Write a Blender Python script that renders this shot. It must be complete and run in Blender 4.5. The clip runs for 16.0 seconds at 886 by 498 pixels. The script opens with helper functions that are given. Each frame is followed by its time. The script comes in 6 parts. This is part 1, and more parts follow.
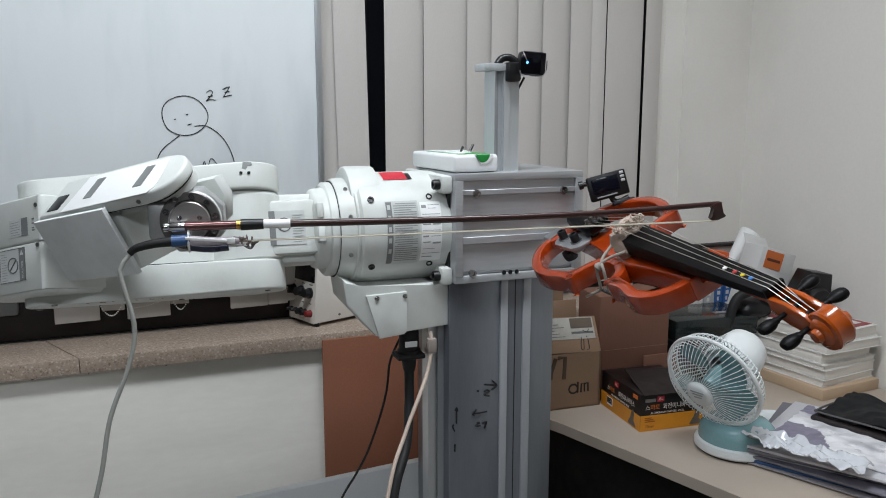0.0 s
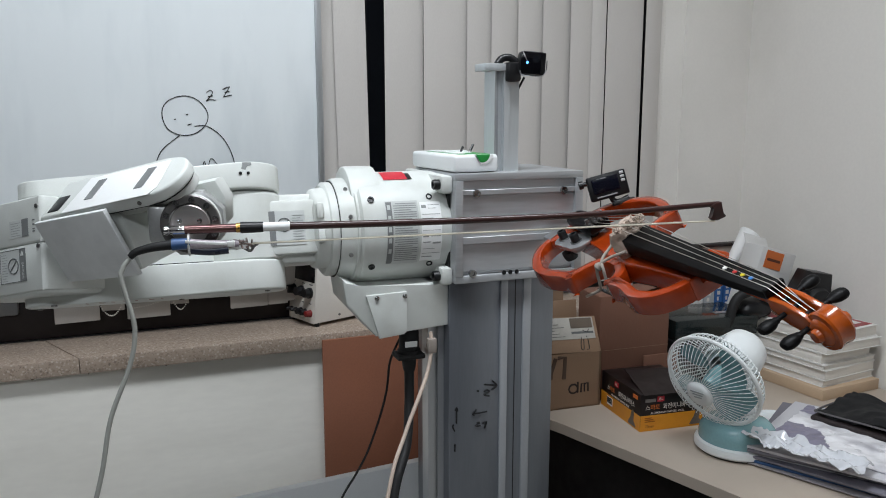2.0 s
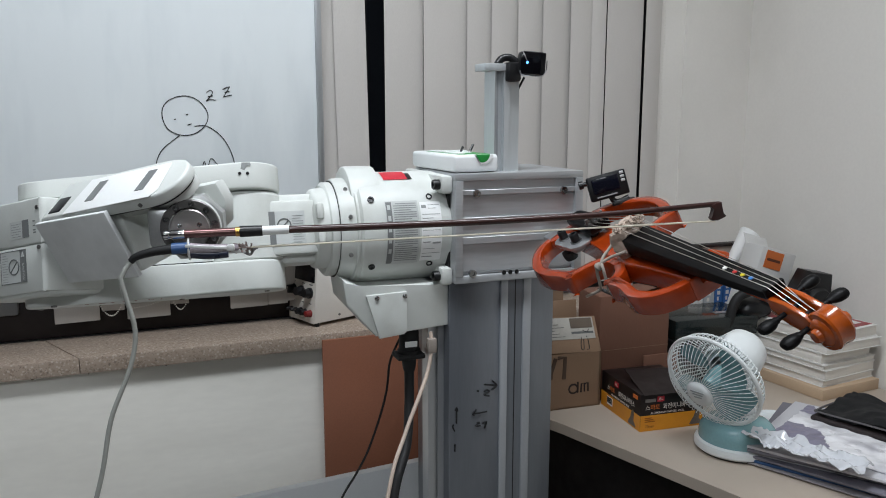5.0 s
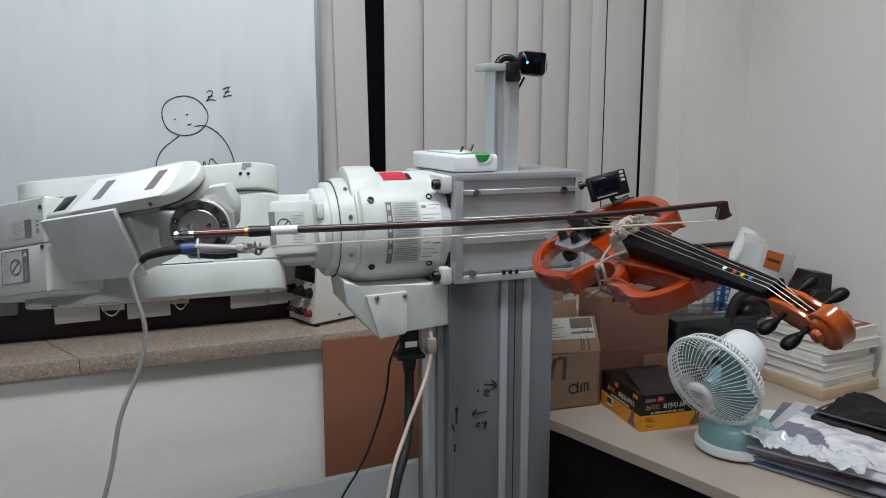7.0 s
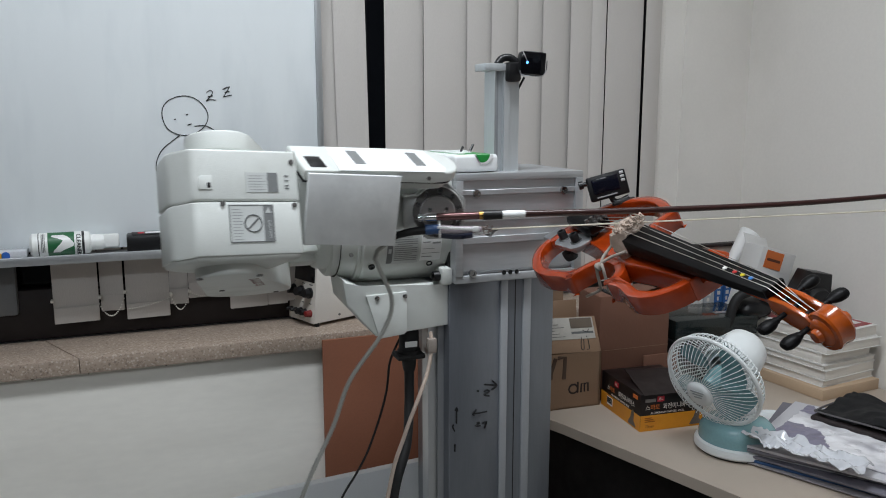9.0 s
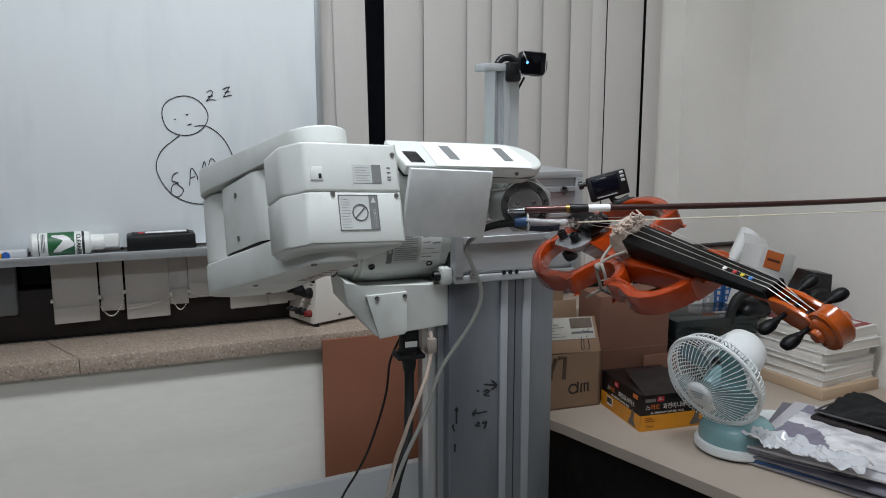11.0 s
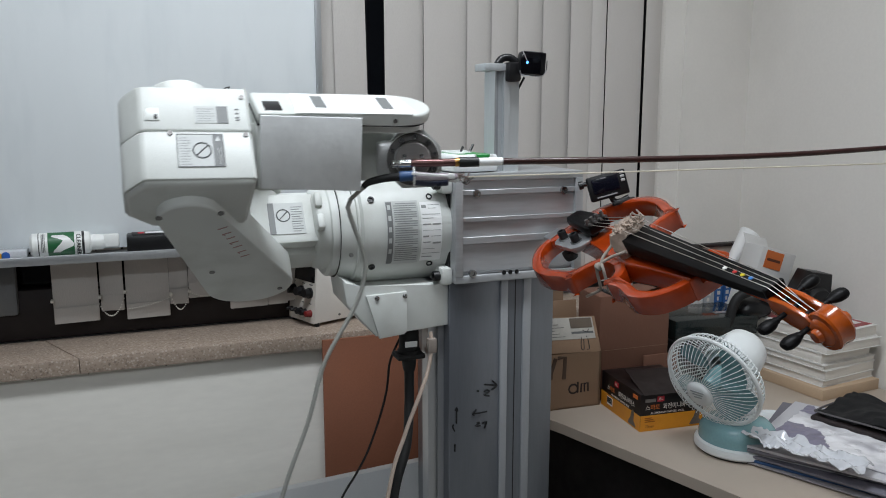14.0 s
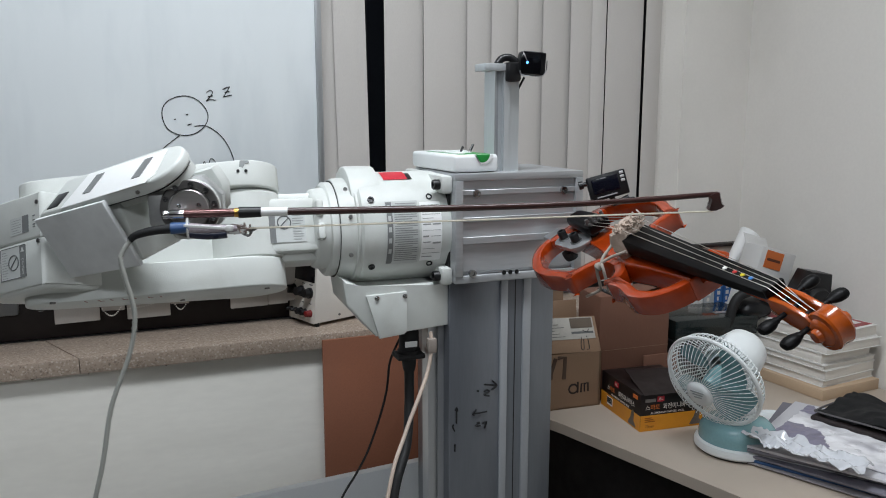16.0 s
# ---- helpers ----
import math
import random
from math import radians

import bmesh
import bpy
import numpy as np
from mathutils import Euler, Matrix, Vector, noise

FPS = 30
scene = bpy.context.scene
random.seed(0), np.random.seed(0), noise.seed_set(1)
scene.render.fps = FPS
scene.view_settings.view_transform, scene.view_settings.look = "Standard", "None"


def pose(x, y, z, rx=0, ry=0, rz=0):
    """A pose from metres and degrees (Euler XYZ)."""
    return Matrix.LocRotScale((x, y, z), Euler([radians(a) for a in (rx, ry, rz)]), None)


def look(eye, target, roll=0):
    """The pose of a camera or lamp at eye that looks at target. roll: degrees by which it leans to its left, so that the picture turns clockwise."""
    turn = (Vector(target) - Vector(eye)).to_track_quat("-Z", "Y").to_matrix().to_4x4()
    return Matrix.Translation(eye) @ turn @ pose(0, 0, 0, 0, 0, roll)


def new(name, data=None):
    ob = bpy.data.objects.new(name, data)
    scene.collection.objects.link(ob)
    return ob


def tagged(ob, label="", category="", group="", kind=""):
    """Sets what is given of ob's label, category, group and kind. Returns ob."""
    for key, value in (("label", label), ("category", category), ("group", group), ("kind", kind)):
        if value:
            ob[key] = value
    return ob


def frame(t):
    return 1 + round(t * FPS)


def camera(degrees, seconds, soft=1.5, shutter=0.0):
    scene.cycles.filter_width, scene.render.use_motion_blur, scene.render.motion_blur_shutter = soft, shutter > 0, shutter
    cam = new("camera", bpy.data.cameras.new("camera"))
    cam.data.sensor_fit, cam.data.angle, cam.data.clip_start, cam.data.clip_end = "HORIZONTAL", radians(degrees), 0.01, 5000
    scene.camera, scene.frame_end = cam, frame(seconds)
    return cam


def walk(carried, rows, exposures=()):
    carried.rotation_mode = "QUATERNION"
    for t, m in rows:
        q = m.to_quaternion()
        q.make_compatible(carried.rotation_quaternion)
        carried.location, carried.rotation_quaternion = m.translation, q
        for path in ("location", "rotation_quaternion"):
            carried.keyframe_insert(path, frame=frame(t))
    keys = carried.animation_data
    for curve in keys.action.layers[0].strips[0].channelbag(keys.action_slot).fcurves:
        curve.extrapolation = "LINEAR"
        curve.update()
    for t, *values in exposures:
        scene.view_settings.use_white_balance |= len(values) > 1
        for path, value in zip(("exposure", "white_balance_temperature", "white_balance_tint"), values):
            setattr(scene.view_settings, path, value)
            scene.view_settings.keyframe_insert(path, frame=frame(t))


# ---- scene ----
cam = camera(58.5, 16.0, soft=1.0, shutter=0.5)
EYE = pose(0, 0, 1.38, 80.35, 0, -21)
walk(cam, [(0, EYE), (16, EYE)], [(0, -0.02), (4.2, -0.02), (6.4, -0.13), (12, -0.14), (13.2, -0.17), (15.5, -0.14), (16, -0.05)])

# ---------- world and light ----------
world = bpy.data.worlds.new("room_dark")
scene.world = world
world.use_nodes = True
world.node_tree.nodes["Background"].inputs[0].default_value = (0.6, 0.68, 0.8, 1)
world.node_tree.nodes["Background"].inputs[1].default_value = 0.02
FRONT_WATTS, REAR_WATTS = 25.0, 26.0


# ---------- material helpers ----------
def srgb(r, g, b):
    return tuple(((c / 255) / 12.92 if c < 10 else ((c / 255 + 0.055) / 1.055) ** 2.4) for c in (r, g, b)) + (1,)


MATS = {}


def mat(name, colour, rough=0.5, metal=0.0, vary=0.08, scale=30.0, bump=0.05, fine=300.0, coat=0.0, emit=0.0, spec=0.5,
        stretch=(1, 1, 1), random_each=0.0, dirt=None, dirt_amount=0.0, dirt_scale=6.0, trans=0.0, alpha=1.0):
    """A surface with colour drift at two scales, uneven gloss and fine relief, in metres of the object's own space."""
    if name in MATS:
        return MATS[name]
    m = bpy.data.materials.new(name)
    m.use_nodes = True
    nt = m.node_tree
    n, l = nt.nodes, nt.links
    b = n["Principled BSDF"]
    tc = n.new("ShaderNodeTexCoord")
    mp = n.new("ShaderNodeMapping")
    mp.inputs["Scale"].default_value = stretch
    l.new(tc.outputs["Object"], mp.inputs[0])
    big = n.new("ShaderNodeTexNoise")
    big.inputs["Scale"].default_value, big.inputs["Detail"].default_value = scale, 5
    small = n.new("ShaderNodeTexNoise")
    small.inputs["Scale"].default_value, small.inputs["Detail"].default_value = fine, 3
    l.new(mp.outputs[0], big.inputs[0])
    l.new(mp.outputs[0], small.inputs[0])
    add = n.new("ShaderNodeMath")
    add.operation = "ADD"
    l.new(big.outputs[0], add.inputs[0])
    l.new(small.outputs[0], add.inputs[1])
    ramp = n.new("ShaderNodeMapRange")
    ramp.inputs[1].default_value, ramp.inputs[2].default_value = 0.6, 1.4
    ramp.inputs[3].default_value, ramp.inputs[4].default_value = 1 - vary, 1 + vary
    l.new(add.outputs[0], ramp.inputs[0])
    last = ramp.outputs[0]
    if random_each:
        oi = n.new("ShaderNodeObjectInfo")
        rr = n.new("ShaderNodeMapRange")
        rr.inputs[3].default_value, rr.inputs[4].default_value = 1 - random_each, 1 + random_each
        l.new(oi.outputs["Random"], rr.inputs[0])
        mm = n.new("ShaderNodeMath")
        mm.operation = "MULTIPLY"
        l.new(last, mm.inputs[0])
        l.new(rr.outputs[0], mm.inputs[1])
        last = mm.outputs[0]
    mul = n.new("ShaderNodeVectorMath")
    mul.operation = "SCALE"
    mul.inputs[0].default_value = colour[:3]
    l.new(last, mul.inputs["Scale"])
    col = mul.outputs[0]
    if dirt:
        dn = n.new("ShaderNodeTexNoise")
        dn.inputs["Scale"].default_value, dn.inputs["Detail"].default_value = dirt_scale, 8
        l.new(mp.outputs[0], dn.inputs[0])
        dr = n.new("ShaderNodeMapRange")
        dr.inputs[1].default_value, dr.inputs[2].default_value = 0.5, 0.75
        dr.inputs[4].default_value = dirt_amount
        l.new(dn.outputs[0], dr.inputs[0])
        mx = n.new("ShaderNodeMix")
        mx.data_type = "RGBA"
        l.new(dr.outputs[0], mx.inputs["Factor"])
        l.new(col, mx.inputs["A"])
        mx.inputs["B"].default_value = dirt
        col = mx.outputs["Result"]
    l.new(col, b.inputs["Base Color"])
    gl = n.new("ShaderNodeMapRange")
    gl.inputs[1].default_value, gl.inputs[2].default_value = 0.3, 0.7
    gl.inputs[3].default_value, gl.inputs[4].default_value = max(0.02, rough * 0.85), min(1, rough * 1.15)
    l.new(big.outputs[0], gl.inputs[0])
    l.new(gl.outputs[0], b.inputs["Roughness"])
    b.inputs["Metallic"].default_value = metal
    b.inputs["Specular IOR Level"].default_value = spec
    b.inputs["Coat Weight"].default_value = coat
    b.inputs["Coat Roughness"].default_value = 0.12
    b.inputs["Transmission Weight"].default_value = trans
    b.inputs["Alpha"].default_value = alpha
    if emit:
        b.inputs["Emission Color"].default_value = colour
        b.inputs["Emission Strength"].default_value = emit
    if bump:
        bp = n.new("ShaderNodeBump")
        bp.inputs["Strength"].default_value, bp.inputs["Distance"].default_value = bump, 0.002
        l.new(add.outputs[0], bp.inputs["Height"])
        l.new(bp.outputs[0], b.inputs["Normal"])
    MATS[name] = m
    return m


ROBOT = mat("robot_paint", srgb(213, 216, 212), 0.4, vary=0.035, scale=9, bump=0.1, fine=700, dirt=srgb(160, 160, 150), dirt_amount=0.35, dirt_scale=14)
COVER = mat("grey_card_cover", srgb(222, 224, 224), 0.65, vary=0.04, scale=18, fine=70, bump=0.22, dirt=srgb(196, 198, 198), dirt_amount=0.5, dirt_scale=22)
PAPER = mat("white_paper", srgb(240, 241, 240), 0.7, vary=0.02, scale=15, bump=0.05)
STEEL = mat("steel", srgb(165, 165, 165), 0.25, metal=1.0, vary=0.1)
STEEL_DARK = mat("dark_steel", srgb(118, 116, 114), 0.42, metal=0.75, vary=0.12)
ALU = mat("anodised_aluminium", srgb(196, 198, 200), 0.38, metal=0.85, vary=0.05, scale=6, fine=160, bump=0.05, stretch=(1, 1, 0.15))
ALU_PLATE = mat("brushed_aluminium_plate", srgb(188, 190, 192), 0.52, metal=0.65, vary=0.12, scale=5, fine=200, bump=0.05, stretch=(0.1, 1, 1))
PROFILE = mat("dull_profile_aluminium", srgb(140, 144, 150), 0.42, metal=0.75, vary=0.06, scale=4, fine=160, stretch=(1, 1, 0.1))
# paler than the profile: the light on the strips is put into the colour
ALU_STRIP = mat("lit_strip_aluminium", srgb(176, 179, 183), 0.5, metal=0.5, vary=0.05, scale=6)
BLACK = mat("black_plastic", srgb(17, 17, 19), 0.4, vary=0.15)
RUBBER = mat("black_rubber", srgb(17, 17, 18), 0.6, vary=0.2, bump=0.15)
LABEL = mat("grey_label", srgb(196, 199, 197), 0.5, vary=0.03)
LABEL_DARK = mat("dark_label", srgb(120, 122, 122), 0.5, vary=0.05)
FINE_PRINT = mat("fine_print_ink", srgb(146, 149, 148), 0.6, vary=0.15, bump=0)
INK = mat("print_ink", srgb(95, 97, 97), 0.6, vary=0.1, bump=0)
RED = mat("red_sticker", srgb(200, 45, 60), 0.45, vary=0.05)
WALL = mat("wall_paint", srgb(232, 228, 222), 0.75, vary=0.025, scale=3, fine=120, bump=0.12, dirt=srgb(196, 192, 184), dirt_amount=0.35, dirt_scale=2.5)
WALL_LOW = mat("lower_wall_paint", srgb(242, 239, 231), 0.7, vary=0.04, scale=4, fine=90, bump=0.1, dirt=srgb(206, 203, 194), dirt_amount=0.5, dirt_scale=4, stretch=(0.3, 1, 1))
BOARD = mat("whiteboard_enamel", srgb(230, 235, 237), 0.22, vary=0.02, scale=4, fine=20, bump=0.0, dirt=srgb(206, 213, 217), dirt_amount=0.6, dirt_scale=9, stretch=(1, 1, 0.25))
BLIND = mat("vertical_blind_fabric", srgb(199, 194, 189), 0.85, vary=0.05, scale=10, fine=600, bump=0.25, stretch=(1, 1, 0.3), random_each=0.03)
DESK = mat("beige_desk_laminate", srgb(186, 173, 159), 0.45, vary=0.03, scale=8, fine=400, bump=0.03, dirt=srgb(170, 158, 142), dirt_amount=0.5, dirt_scale=5)
# near-black: the shade of the recess under the desk is in this colour
DESK_DARK = mat("desk_recess_shade", srgb(18, 12, 11), 0.75, vary=0.15)
BROWN = mat("brown_board", srgb(138, 87, 64), 0.75, vary=0.1, scale=7, fine=300, bump=0.08)
DARK_FRAME = mat("dark_brown_window_frame", srgb(36, 28, 27), 0.6, vary=0.15)
FLOOR = mat("grey_floor", srgb(150, 147, 142), 0.5, vary=0.1, scale=4)
# dark tone chosen for the unseen walls, so that they bounce little fill light
FAR_WALL = mat("unseen_wall_dark", srgb(62, 61, 61), 0.8, vary=0.05, scale=3)
CEIL = mat("ceiling_white", srgb(225, 225, 222), 0.9, vary=0.03)
LAMP_GLOW = mat("lamp_diffuser", (0.92, 0.97, 1, 1), 0.5, emit=3.0, bump=0)
ORANGE = mat("orange_varnish", srgb(156, 54, 12), 0.2, vary=0.2, scale=14, fine=90, bump=0.02, coat=0.6, stretch=(0.25, 1, 1))
GOLDEN = mat("golden_varnish", srgb(166, 74, 18), 0.2, vary=0.2, scale=22, fine=120, bump=0.02, coat=0.6, stretch=(0.3, 1, 1))
EBONY = mat("ebony", srgb(11, 10, 11), 0.45, spec=0.14, vary=0.2, stretch=(0.2, 1, 1))
MARKER = mat("marker_ink", srgb(28, 28, 31), 0.6, vary=0.2, bump=0)


def granite():
    m = mat("granite", srgb(166, 149, 134), 0.45, vary=0.12, scale=25, fine=500, bump=0.12)
    nt = m.node_tree
    n, l = nt.nodes, nt.links
    b = n["Principled BSDF"]
    old = b.inputs["Base Color"].links[0].from_socket
    tc = n.new("ShaderNodeTexCoord")
    for scale, lo, hi, colour in ((150, 0.2, 0.42, srgb(206, 194, 182)), (110, 0.18, 0.38, srgb(134, 114, 101)), (62, 0.06, 0.24, srgb(84, 70, 62)), (230, 0.16, 0.34, srgb(104, 90, 80))):
        v = n.new("ShaderNodeTexVoronoi")
        v.inputs["Scale"].default_value = scale
        l.new(tc.outputs["Object"], v.inputs[0])
        r = n.new("ShaderNodeMapRange")
        r.inputs[1].default_value, r.inputs[2].default_value = lo, hi
        r.inputs[3].default_value, r.inputs[4].default_value = 0.6, 0
        l.new(v.outputs["Distance"], r.inputs[0])
        mx = n.new("ShaderNodeMix")
        mx.data_type = "RGBA"
        l.new(r.outputs[0], mx.inputs["Factor"])
        l.new(old, mx.inputs["A"])
        mx.inputs["B"].default_value = colour
        old = mx.outputs["Result"]
    l.new(old, b.inputs["Base Color"])
    return m


GRANITE = granite()


# ---------- mesh helpers ----------
I4 = Matrix.Identity(4)


def T(x, y, z):
    return Matrix.Translation((x, y, z))


def box(bm, x0, x1, y0, y1, z0, z1, bevel=0.0, m=I4, seg=2):
    r = bmesh.ops.create_cube(bm, size=1)
    vs = r["verts"]
    for v in vs:
        v.co = m @ Vector((x0 + (v.co.x + 0.5) * (x1 - x0), y0 + (v.co.y + 0.5) * (y1 - y0), z0 + (v.co.z + 0.5) * (z1 - z0)))
    if bevel:
        es = list({e for v in vs for e in v.link_edges})
        bmesh.ops.bevel(bm, geom=es, offset=bevel, segments=seg, affect="EDGES", profile=0.5)
    return bm


def prism(bm, pts, z0, z1, bevel=0.0, m=I4, seg=2):
    """An outline in x and y, drawn up from z0 to z1."""
    lo = [bm.verts.new(m @ Vector((x, y, z0))) for x, y in pts]
    hi = [bm.verts.new(m @ Vector((x, y, z1))) for x, y in pts]
    fs = [bm.faces.new(list(reversed(lo))), bm.faces.new(hi)]
    k = len(pts)
    for i in range(k):
        bm.faces.new((lo[i], lo[(i + 1) % k], hi[(i + 1) % k], hi[i]))
    if bevel:
        es = list(fs[0].edges) + list(fs[1].edges)
        bmesh.ops.bevel(bm, geom=es, offset=bevel, segments=seg, affect="EDGES", profile=0.5)
    return bm


def lathe(bm, prof, m=I4, seg=32):
    """A profile of (radius, height) turned round z."""
    rings = []
    for r, h in prof:
        if r < 1e-5:
            rings.append([bm.verts.new(m @ Vector((0, 0, h)))])
        else:
            rings.append([bm.verts.new(m @ Vector((r * math.cos(2 * math.pi * i / seg), r * math.sin(2 * math.pi * i / seg), h))) for i in range(seg)])
    for a, b in zip(rings, rings[1:]):
        for i in range(seg):
            j = (i + 1) % seg
            if len(a) == 1 and len(b) > 1:
                bm.faces.new((a[0], b[j], b[i]))
            elif len(b) == 1 and len(a) > 1:
                bm.faces.new((a[i], a[j], b[0]))
            elif len(a) > 1:
                bm.faces.new((a[i], a[j], b[j], b[i]))
    return bm


def rod(bm, a, b, r, seg=12, r2=None, cap=True):
    a, b = Vector(a), Vector(b)
    d = b - a
    m = T(*a) @ d.to_track_quat("Z", "Y").to_matrix().to_4x4()
    r2 = r if r2 is None else r2
    prof = [(r, 0), (r2, d.length)]
    if cap:
        prof = [(0, 0)] + prof + [(0, d.length)]
    return lathe(bm, prof, m, seg)


def spline(pts, steps=6):
    """Points of a smooth line through pts."""
    ps = [Vector(p) for p in pts]
    ps = [2 * ps[0] - ps[1]] + ps + [2 * ps[-1] - ps[-2]]
    out = []
    for i in range(1, len(ps) - 2):
        p0, p1, p2, p3 = ps[i - 1:i + 3]
        for k in range(steps):
            t = k / steps
            out.append(0.5 * (2 * p1 + (p2 - p0) * t + (2 * p0 - 5 * p1 + 4 * p2 - p3) * t * t + (3 * p1 - p0 - 3 * p2 + p3) * t ** 3))
    out.append(ps[-2])
    return out


def tube(bm, pts, r, seg=8, steps=6, closed=False, radii=None):
    ps = spline(pts, steps) if steps > 1 else [Vector(p) for p in pts]
    rings = []
    up = Vector((0.13, 0.2, 0.97)).normalized()
    for i, p in enumerate(ps):
        d = (ps[(i + 1) % len(ps)] if closed else ps[min(i + 1, len(ps) - 1)]) - (ps[i - 1] if closed or i else ps[0])
        d.normalize()
        a = up - d * up.dot(d)
        a = a.normalized() if a.length > 1e-4 else d.orthogonal().normalized()
        up = a
        b = d.cross(a)
        rad = r if radii is None else radii[0] + (radii[1] - radii[0]) * i / (len(ps) - 1)
        rings.append([bm.verts.new(p + rad * (a * math.cos(2 * math.pi * k / seg) + b * math.sin(2 * math.pi * k / seg))) for k in range(seg)])
    n = len(rings)
    for i in range(n if closed else n - 1):
        A, B = rings[i], rings[(i + 1) % n]
        for k in range(seg):
            bm.faces.new((A[k], A[(k + 1) % seg], B[(k + 1) % seg], B[k]))
    if not closed:
        bm.faces.new(list(reversed(rings[0])))
        bm.faces.new(rings[-1])
    return bm


def arc(cx, cy, r, a0, a1, n=12):
    return [(cx + r * math.cos(math.radians(a0 + (a1 - a0) * i / n)), cy + r * math.sin(math.radians(a0 + (a1 - a0) * i / n))) for i in range(n + 1)]


def finish(bm, smooth=40):
    bmesh.ops.recalc_face_normals(bm, faces=bm.faces[:])
    lim = math.radians(smooth)
    for f in bm.faces:
        f.smooth = True
    for e in bm.edges:
        e.smooth = len(e.link_faces) == 2 and e.calc_face_angle(0) < lim
    me = bpy.data.meshes.new("mesh")
    bm.to_mesh(me)
    bm.free()
    return me


def part(name, bm, material, parent=None, label="", m=None):
    me = finish(bm)
    me.name = name
    me.materials.append(material)
    ob = new(name, me)
    if parent is not None:
        ob.parent = parent
    if m is not None:
        ob.matrix_basis = m
    if label:
        tagged(ob, label)
    return ob


def thing(name, m, label, category, group="", kind=""):
    ob = new(name)
    ob.empty_display_size = 0.05
    ob.matrix_basis = m
    return tagged(ob, label, category, group, kind)


def B():
    return bmesh.new()


def text_part(name, body, size, material, parent, m, label="", extrude=0.0004):
    """Lettering in the built-in font as a mesh, in the plane of m."""
    cu = bpy.data.curves.new(name, "FONT")
    cu.body, cu.size, cu.extrude, cu.align_x, cu.align_y = body, size, extrude, "CENTER", "CENTER"
    tmp = bpy.data.objects.new(name, cu)
    scene.collection.objects.link(tmp)
    bpy.context.view_layer.update()
    me = bpy.data.meshes.new_from_object(tmp.evaluated_get(bpy.context.evaluated_depsgraph_get()))
    bpy.data.objects.remove(tmp)
    me.materials.clear()
    me.materials.append(material)
    ob = new(name, me)
    ob.parent = parent
    ob.matrix_basis = m
    if label:
        tagged(ob, label)
    return ob


# plane of a face that looks towards -y: x to the right, y up the wall
FACE = Matrix(((1, 0, 0, 0), (0, 0, -1, 0), (0, 1, 0, 0), (0, 0, 0, 1)))

# ---------- the room ----------
def slab(name, x0, x1, y0, y1, z0, z1, material, label, category, bevel=0.0):
    ob = part(name, box(B(), x0, x1, y0, y1, z0, z1, bevel), material)
    return tagged(ob, label, category, kind="structure")


slab("floor", -3.0, 1.8, -3.0, 2.1, -0.1, 0.0, FLOOR, "grey vinyl floor of a laboratory room", "floor")
slab("ceiling", -3.0, 1.8, -3.0, 2.1, 2.6, 2.7, CEIL, "plain white laboratory ceiling", "ceiling")
slab("wall_east", 1.648, 1.8, -3.0, 2.1, 0, 2.6, WALL, "off-white painted plaster wall meeting the window wall", "wall")
# west and south walls are out of view, added dark to hold back fill
slab("wall_west", -3.0, -2.86, -3.0, 2.1, 0, 2.6, FAR_WALL, "unseen side wall, dark grey to cut bounced light", "wall")
slab("wall_south", -2.86, 1.648, -3.0, -2.86, 0, 2.6, FAR_WALL, "unseen rear wall, dark grey to cut bounced light", "wall")
# window wall: pier, lintel and the low wall under the sill
slab("wall_pier", 1.342, 1.648, 1.85, 2.1, 0, 2.6, WALL, "off-white painted wall beside the window", "wall")
slab("wall_lintel", -2.86, 1.342, 1.88, 2.1, 2.35, 2.6, WALL, "off-white painted wall above the window", "wall")
slab("wall_low", -2.86, 0.374, 1.703, 2.1, 0, 0.866, WALL_LOW, "white painted low wall under the granite sill", "wall")
slab("wall_niche", 0.374, 1.342, 1.78, 2.1, 0, 0.866, WALL_LOW, "white painted low wall behind the brown board", "wall")
slab("wall_seam_strip", 1.419, 1.431, 1.846, 1.85, 0, 2.6, WALL, "thin painted vertical seam on the wall", "trim")

sill = thing("window_sill", T(0, 1.68, 0.866), "speckled beige granite window sill with worn front edge", "window sill", kind="structure")
# the two stones meet in a slanting joint
for outline in ([(-2.86, 0), (-0.1345, 0), (-0.2135, 0.17), (-2.86, 0.17)], [(-0.1325, 0), (1.30, 0), (1.30, 0.17), (-0.2115, 0.17)]):
    part("sill_stone", prism(B(), outline, 0, 0.034, 0.003), GRANITE, sill)
rng = random.Random(21)
for k in range(6):  # small chips along the lower front edge
    x = -0.52 + 0.13 * k + 0.05 * rng.random()
    ch = B()
    bmesh.ops.create_icosphere(ch, subdivisions=2, radius=1, matrix=T(x, 0.0003, 0.0003) @ Matrix.Diagonal((0.0015 + 0.003 * rng.random(), 0.001, 0.0008 + 0.0008 * rng.random(), 1)))
    part("edge_chip", ch, mat("chip_shadow", srgb(96, 82, 73), 0.9), sill, "dark chipped spot")

win = thing("window_1", T(0, 1.90, 0.9), "dark brown framed window behind vertical blinds at night", "window", kind="structure")
part("window_frame", box(box(box(box(B(), -2.86, 1.342, -0.045, 0.05, 0, 0.11, 0.004), -2.86, 1.342, -0.03, 0.05, 1.39, 1.45), -0.6, -0.52, -0.03, 0.05, 0.11, 1.39), 0.42, 0.5, -0.03, 0.05, 0.11, 1.39), DARK_FRAME, win)
GLASS_DARK = mat("night_glass", srgb(22, 24, 28), 0.08, vary=0.05, bump=0)
